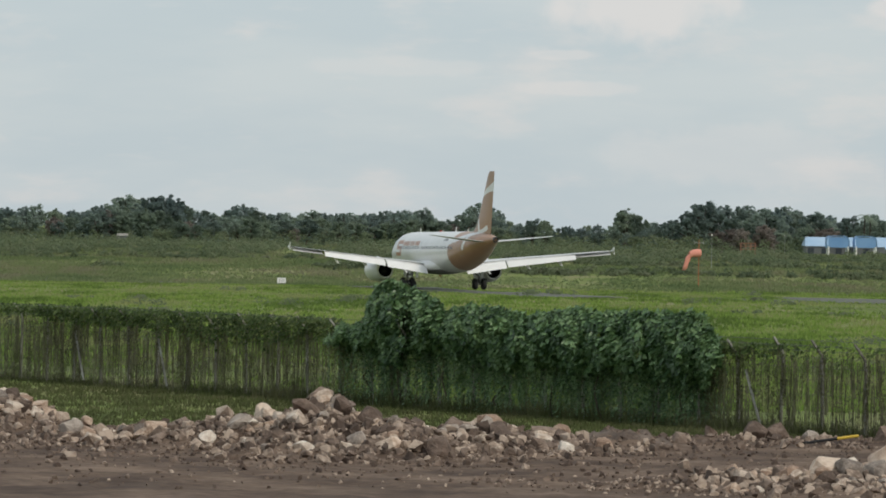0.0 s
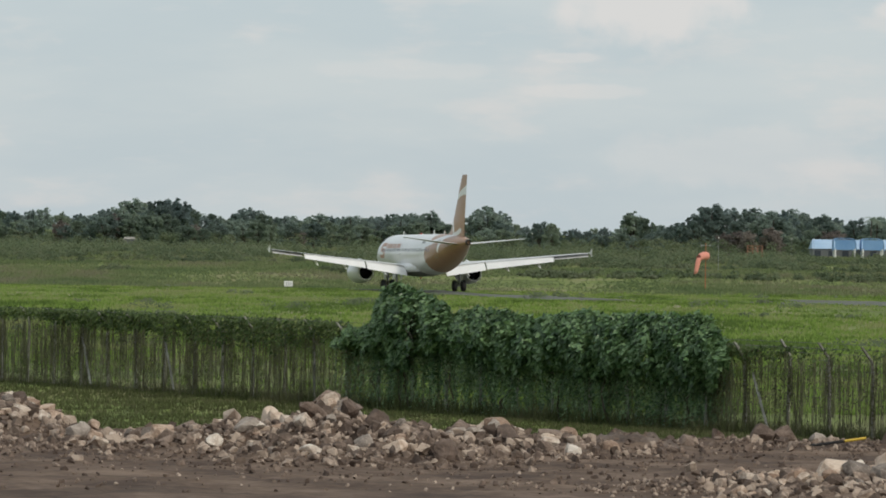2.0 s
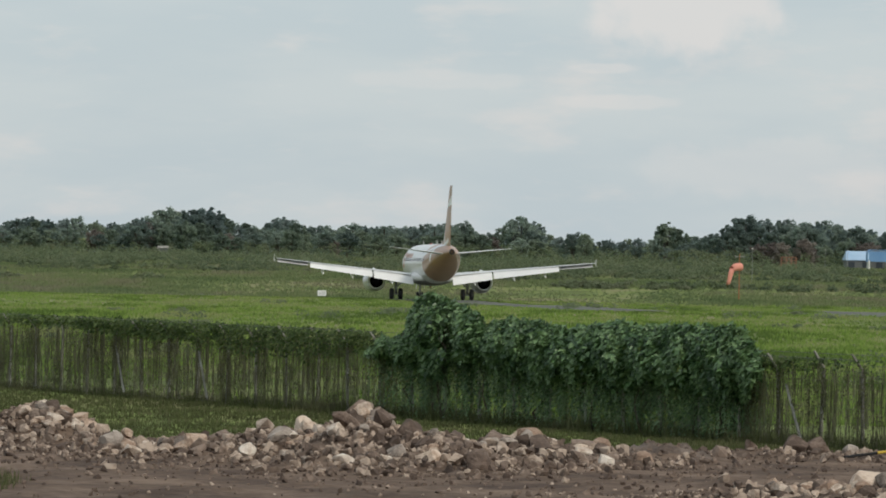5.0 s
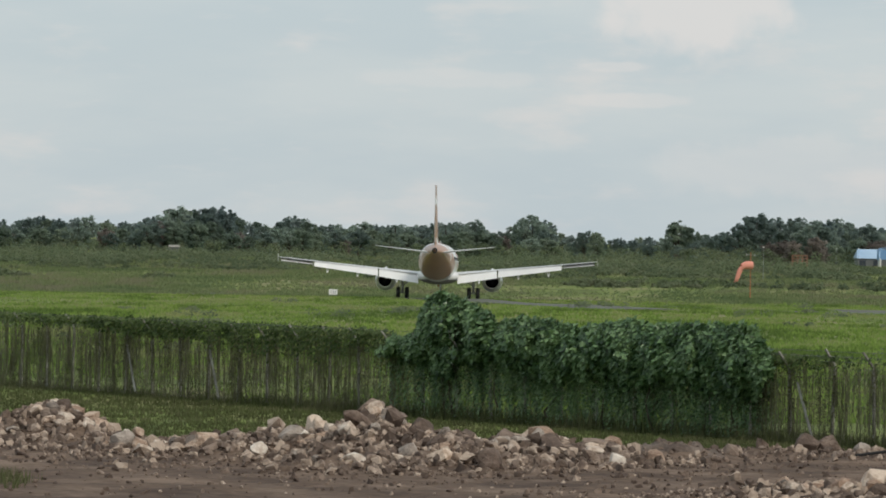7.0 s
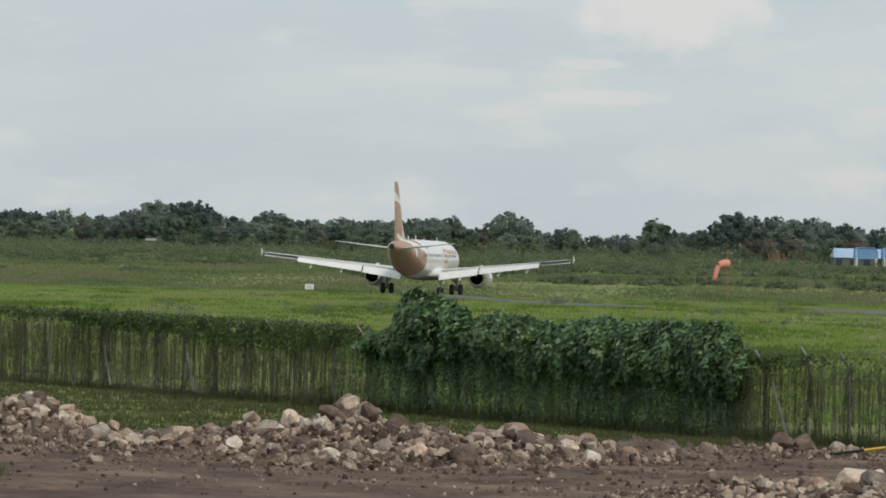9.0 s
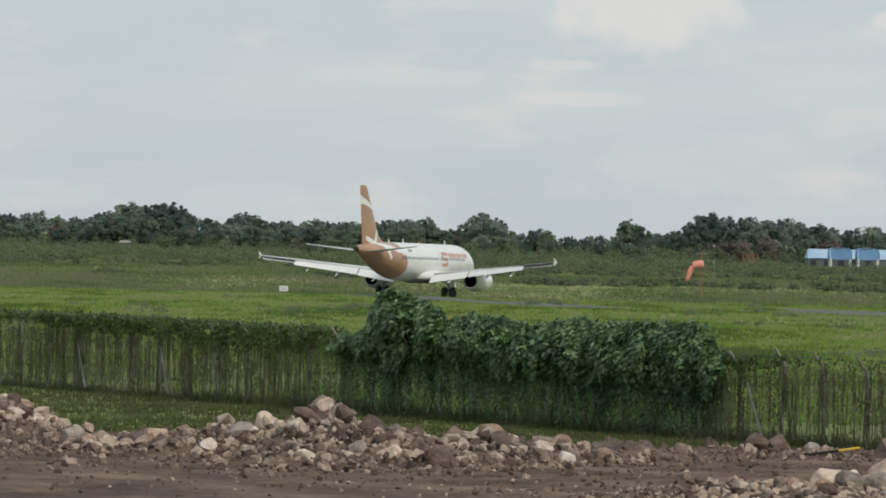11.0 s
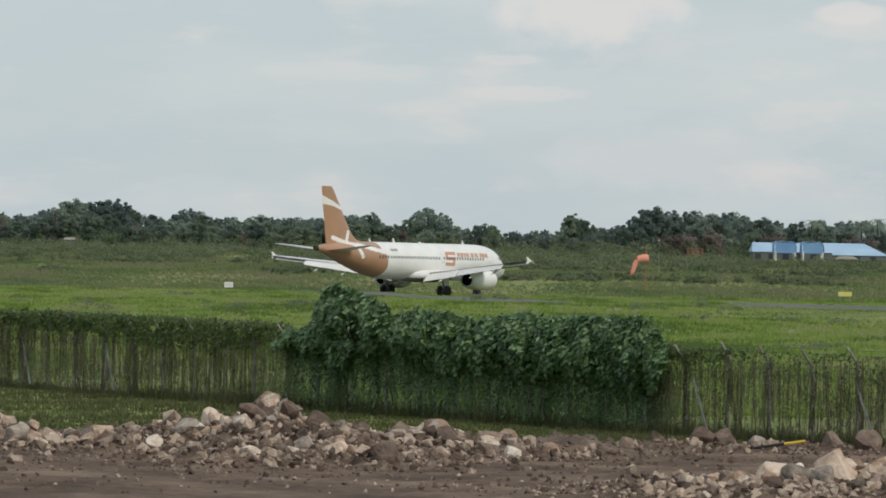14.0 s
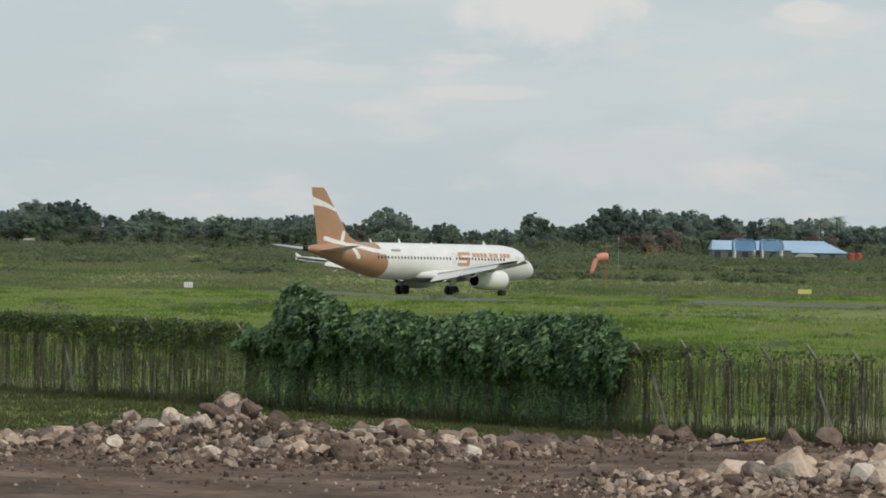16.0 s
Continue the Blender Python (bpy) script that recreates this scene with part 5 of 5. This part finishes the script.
    # roof aerials
    for a, h in ((8.2, 0.45), (17.0, 0.16), (22.3, 0.5), (27.0, 0.42)):
        z = smooth_body(a)[2] - 0.02
        bm = loft([[(-0.03, AFT - a + 0.2, z), (0.03, AFT - a + 0.2, z), (0.03, AFT - a - 0.2, z), (-0.03, AFT - a - 0.2, z)], [(-0.01, AFT - a - 0.12, z + h), (0.01, AFT - a - 0.12, z + h), (0.01, AFT - a - 0.26, z + h), (-0.01, AFT - a - 0.26, z + h)]])
        part("aerial", bm, M_WHITE, jet)
    for z, dz in ((1.42, -0.16), (5.86, 0.16)):
        bm = bmesh.new()
        rod(bm, (0, AFT - 16.4, z), (0, AFT - 16.4, z + dz), 0.12, 0.06, 10)
        part("beacon", bm, M_RED, jet, "small red beacon lens")
    # landing gear
    wheels = []

    def wheel(x, y, r, w):
        n = 28
        prof = [(-w / 2, r * 0.55), (-w / 2, r * 0.86), (-w * 0.34, r * 0.98), (0, r), (w * 0.34, r * 0.98), (w / 2, r * 0.86), (w / 2, r * 0.55)]
        rings = [[(px, pr * math.cos(2 * math.pi * k / n), pr * math.sin(2 * math.pi * k / n)) for k in range(n)] for px, pr in prof]
        hub = new("wheel")
        hub.parent = jet
        part("tyre", loft(rings), M_TYRE, hub, "black rubber tyre", True)
        bm = bmesh.new()
        rod(bm, (-w * 0.42, 0, 0), (w * 0.42, 0, 0), r * 0.56, r * 0.56, 20)
        for k in range(6):
            t = math.pi * k / 3
            rod(bm, (-w * 0.47, r * 0.33 * math.cos(t), r * 0.33 * math.sin(t)), (w * 0.47, r * 0.33 * math.cos(t), r * 0.33 * math.sin(t)), r * 0.08, r * 0.08, 6)
        part("rim", bm, M_RIM, hub, "grey metal rim")
        wheels.append((hub, x, y, r))

    for sgn in (-1, 1):
        x = sgn * 3.795
        bm = bmesh.new()
        rod(bm, (x, 0, 0.62), (x, 0.05, 2.6), 0.13, 0.15, 12)
        rod(bm, (x - 0.5, 0, 0.58), (x + 0.5, 0, 0.58), 0.09, 0.09, 10)
        rod(bm, (x, 0, 1.3), (x - sgn * 1.3, 0.1, 2.3), 0.07, 0.08, 8)
        rod(bm, (x, -0.12, 0.75), (x, -0.42, 1.15), 0.05, 0.05, 6)
        rod(bm, (x, -0.42, 1.15), (x, -0.1, 1.55), 0.05, 0.05, 6)
        part("main_leg", bm, M_STRUT, jet, "grey steel main gear leg", True)
        bm = bmesh.new()
        box(bm, x + sgn * 0.28, 0.05, 1.85, 0.05, 0.95, 1.35)
        bmesh.ops.bevel(bm, geom=bm.edges[:], offset=0.02, segments=2, affect="EDGES")
        part("gear_door", bm, M_WHITE, jet)
        for d in (-0.465, 0.465):
            wheel(x + d, 0.0, 0.585, 0.42)
    bm = bmesh.new()
    ny = AFT - 5.07
    rod(bm, (0, ny, 0.4), (0, ny + 0.1, 2.0), 0.085, 0.10, 10)
    rod(bm, (-0.28, ny, 0.39), (0.28, ny, 0.39), 0.06, 0.06, 8)
    rod(bm, (0, ny, 0.95), (0, ny + 1.1, 1.85), 0.05, 0.05, 8)
    part("nose_leg", bm, M_STRUT, jet, "grey steel nose gear leg", True)
    for sgn in (-1, 1):
        bm = bmesh.new()
        box(bm, sgn * 0.42, ny - 0.35, 1.45, 0.03, 0.75, 0.6)
        part("gear_door", bm, M_WHITE, jet)
        wheel(sgn * 0.25, ny, 0.385, 0.24)
    return jet, wheels


JET, WHEELS = airliner()


# ---- airfield things ----
def windsock():
    top = new("windsock")
    bx, by = 38.4, 683.0
    top.matrix_basis = pose(bx, by, lie(by))
    tagged(top, "faded orange windsock hanging limp on a slim mast", "windsock")
    bm = bmesh.new()
    rod(bm, (0, 0, -0.3), (0, 0, 5.9), 0.075, 0.045, 10)
    part("mast", bm, M_POLE, top)
    bm = bmesh.new()
    rod(bm, (-0.55, 0, 5.55), (0.55, 0, 5.55), 0.03, 0.03, 6)
    rod(bm, (-0.55, 0, 5.4), (-0.55, 0, 5.75), 0.04, 0.04, 6)
    rod(bm, (0.55, 0, 5.4), (0.55, 0, 5.75), 0.04, 0.04, 6)
    part("lamp_bracket", bm, M_STRUT, top)
    sock = new("sock")
    sock.parent = top
    sock.matrix_basis = pose(0, 0, 4.25)
    rings = []
    for px, pz, r in ((0.22, 0.0, 0.50), (-0.3, 0.04, 0.50), (-0.85, -0.04, 0.47), (-1.25, -0.28, 0.44)):
        rings.append([(px, r * math.cos(2 * math.pi * k / 14), pz + r * math.sin(2 * math.pi * k / 14)) for k in range(14)])
    part("sock_mouth", loft(rings, cap=False), M_SOCK, sock, "", True)
    rings = []
    for px, pz, r in ((-1.05, -0.12, 0.44), (-1.3, -0.5, 0.42), (-1.48, -1.0, 0.36), (-1.68, -1.6, 0.32), (-1.85, -2.1, 0.29)):
        rings.append([(px + r * math.cos(2 * math.pi * k / 14), r * 0.8 * math.sin(2 * math.pi * k / 14), pz + 0.3 * r * math.cos(2 * math.pi * k / 14)) for k in range(14)])
    part("sock_tail", loft(rings), M_SOCK, sock, "", True)
    return sock


SOCK = windsock()


def board(name, x, y, w, h, mat, label, bars=(), rise=0.62):
    top = new(name)
    top.matrix_basis = pose(x, y, lie(y) - dip(x, y))
    tagged(top, label, "sign")
    bm = bmesh.new()
    box(bm, 0, 0, rise + h / 2, w, 0.12, h)
    bmesh.ops.bevel(bm, geom=bm.edges[:], offset=0.02, segments=1, affect="EDGES")
    part("panel", bm, mat, top)
    for s in (-1, 1):
        bm = bmesh.new()
        rod(bm, (s * w * 0.35, 0, -0.1), (s * w * 0.35, 0, rise + 0.02), 0.03, 0.03, 6)
        part("leg", bm, M_STRUT, top)
    for bx, bw in bars:
        bm = bmesh.new()
        box(bm, bx, -0.066, rise + h / 2, bw, 0.012, h * 0.6)
        part("bar", bm, M_RIM, top)


board("marker_board", -12.35, 622.0, 0.98, 0.62, M_SIGNW, "small white marker board in the grass", ((-0.22, 0.06), (0.04, 0.06), (0.28, 0.06)))
board("guidance_sign", 56.2, 606.0, 1.5, 0.52, M_SIGNY, "low yellow guidance sign beside the taxiway", rise=0.8)


def sheds():
    """Low blue-roofed terminal sheds with two arched canopies."""
    top = new("shed")
    tagged(top, "low shed with faded blue sheet roof", "building")
    def gable(name, x0, x1, y0, y1, eave, ridge, roof, parent):
        xm, ym = (x0 + x1) / 2, (y0 + y1) / 2
        bm = bmesh.new()
        box(bm, xm, ym, eave / 2 - 0.2, x1 - x0 - 0.6, y1 - y0 - 0.6, eave + 0.3)
        part("wall", bm, M_WALL, parent)
        bm = bmesh.new()
        vs = [bm.verts.new(p) for p in ((x0, y0, eave), (x1, y0, eave), (x1, y1, eave), (x0, y1, eave), (x0 + 0.5, ym, ridge), (x1 - 6.0 if x1 > 135 else x1 - 0.5, ym, ridge))]
        for q in ((0, 1, 5, 4), (2, 3, 4, 5), (1, 2, 5), (3, 0, 4), (3, 2, 1, 0)):
            bm.faces.new([vs[i] for i in q])
        part("roof", bm, roof, parent)
    gable("shed", 107.0, 128.0, 1415, 1428, 2.5, 4.9, M_ROOFPALE, top)
    for k in range(5):
        bm = bmesh.new()
        box(bm, 108.5 + 3.6 * k, 1415.22, 1.3, 1.6, 0.1, 1.5)
        part("opening", bm, M_WALLDARK, top)
    top2 = new("shed")
    tagged(top2, "long low building with hipped pale blue roof", "building")
    gable("shed", 124.5, 143.2, 1422, 1436, 1.9, 5.0, M_ROOFPALE, top2)
    for k in range(4):
        bm = bmesh.new()
        box(bm, 127 + 4 * k, 1422.24, 1.0, 1.4, 0.1, 1.2)
        part("window", bm, M_WALLDARK, top2)
    for cx in (114.7, 121.8):
        c = new("arched_canopy")
        tagged(c, "bright blue arched sheet canopy on white columns", "canopy", "arched canopies")
        rings = []
        for dy in (0.0, 6.0):
            up = [(cx + 2.95 * math.copysign(abs(math.cos(math.pi * k / 14)) ** 0.4, math.cos(math.pi * k / 14)) - 0.25 * math.sin(math.pi * k / 14), 1404 + dy, 2.2 + 3.15 * math.sin(math.pi * k / 14) ** 0.4) for k in range(15)]
            lo = [(cx + 2.8 * math.copysign(abs(math.cos(math.pi * k / 14)) ** 0.4, math.cos(math.pi * k / 14)) - 0.25 * math.sin(math.pi * k / 14), 1404 + dy, 2.2 + 2.98 * math.sin(math.pi * k / 14) ** 0.4) for k in range(14, -1, -1)]
            rings.append(up + lo)
        part("canopy", loft(rings), M_ROOFBLUE, c)
        bm = bmesh.new()
        box(bm, cx, 1404.2, 3.6, 5.2, 0.1, 2.6)
        part("front_panel", bm, M_ROOFBLUE, c)
        for sx in (-2.5, 2.5):
            for y in (1404.3, 1409.6):
                bm = bmesh.new()
                rod(bm, (cx + sx, y, -0.2), (cx + sx, y, 2.6), 0.22, 0.22, 8)
                part("column", bm, M_SIGNW, c)
    for i, (x, mat, r, h, lab) in enumerate(((140.3, M_RED, 0.7, 1.9, "red round water tank beside the shed"), (142.2, M_RED, 0.7, 2.0, "red round water tank beside the shed"))):
        t = new("water_tank")
        tagged(t, lab, "tank", "water tanks")
        bm = bmesh.new()
        rod(bm, (x, 1385, -0.1), (x, 1385, h), r, r, 16)
        rod(bm, (x, 1385, h), (x, 1385, h + 0.3), r, 0.2, 16)
        part("drum", bm, mat, t)
    t = new("tarpaulin_shelter")
    tagged(t, "pale tarpaulin shelter among the shrubs", "shelter")
    bm = bmesh.new()
    vs = [bm.verts.new(p) for p in ((122.5, 1350, 1.2), (128.5, 1350, 1.2), (127.2, 1354, 2.0), (124.0, 1354, 2.0), (122.5, 1358, 1.2), (128.5, 1358, 1.2))]
    for q in ((0, 1, 2, 3), (3, 2, 5, 4)):
        bm.faces.new([vs[i] for i in q])
    bmesh.ops.solidify(bm, geom=bm.faces[:], thickness=0.08)
    part("sheet", bm, M_TARP, t)
    for x in (122.8, 128.2):
        for y in (1350.3, 1357.7):
            bm = bmesh.new()
            rod(bm, (x, y, -0.1), (x, y, 1.2), 0.08, 0.08, 6)
            part("pole", bm, M_STRUT, t)
    hut = new("hut")
    tagged(hut, "small pale hut half hidden among the far trees", "building")
    bm = bmesh.new()
    box(bm, -76.0, 1552, 0.95, 2.8, 3.0, 2.3)
    part("wall", bm, M_WALL, hut)
    part("roof", loft([[(-77.7, 1550.2, 2.1), (-74.3, 1550.2, 2.1), (-74.3, 1553.8, 2.1), (-77.7, 1553.8, 2.1)], [(-77.4, 1551.9, 2.75), (-74.6, 1551.9, 2.75), (-74.6, 1552.1, 2.75), (-77.4, 1552.1, 2.75)]]), M_CONCRETE, hut)
    # rusty orange framework
    f = new("steel_rack")
    tagged(f, "rusty orange steel rack standing in the scrub", "rack")
    for x in (83.0, 84.2, 85.4, 86.5):
        bm = bmesh.new()
        box(bm, x, 1300, 1.6, 0.25, 0.25, 3.6)
        part("upright", bm, M_ORANGE, f)
    for z in (1.9, 2.6, 3.3):
        bm = bmesh.new()
        box(bm, 84.75, 1300, z, 3.8, 0.3, 0.2)
        part("rail", bm, M_ORANGE, f)
    # slim lamp posts
    for x, y, h in ((36.8, 1500, 5.2), (52.7, 900, 5.6), (97.0, 1350, 5.0), (102.5, 1350, 5.0)):
        p = new("lamp_post")
        p.matrix_basis = pose(x, y, lie(y))
        tagged(p, "slim pale post with a small lamp on top", "lamp post", "slim posts")
        bm = bmesh.new()
        rod(bm, (0, 0, -0.2), (0, 0, h), 0.035, 0.025, 7)
        part("post", bm, M_RIM, p)
        bm = bmesh.new()
        box(bm, 0, 0, h + 0.1, 0.2, 0.2, 0.2)
        part("lamp_head", bm, M_SIGNW, p)


sheds()


# ---- what moves ----
# main-gear point of the airliner: seconds, x, y, heading in degrees to the right of +y
TAXI = ((0.0, 5.44, 560.1, -14.4), (1.5, 3.35, 566.2, -13.3), (3.5, 1.15, 575.0, -9.9), (7.0, -0.42, 587.6, 1.15), (9.0, 0.36, 593.8, 9.5), (12.5, 5.17, 607.1, 26.9), (14.5, 10.09, 614.4, 36.8), (16.0, 14.60, 619.0, 44.2))


def motions():
    walk(JET, [(t, pose(x, y, lie(y) - dip(x, y) + 0.065, -0.5, 0, -a)) for t, x, y, a in TAXI])
    for hub, x, y, r in WHEELS:
        rows, n = [], 128
        for i in range(n + 1):
            t = 16.0 * i / n
            rows.append((t, pose(x, y, r, -math.degrees(3.0 * t / r), 0, 0)))
        walk(hub, rows)
    walk(SOCK, [(t, pose(0, 0, 4.25, 0, b, a)) for t, a, b in ((0, 12, 0), (1.2, 16, 1), (2.2, 48, -3), (3.6, 52, -4), (4.4, 46, -3), (6.5, 20, 1), (8.2, 14, 0), (9.2, 26, -2), (11.4, 15, 0), (13, 22, -1), (14.5, 12, 1), (16, 16, 0))])


motions()
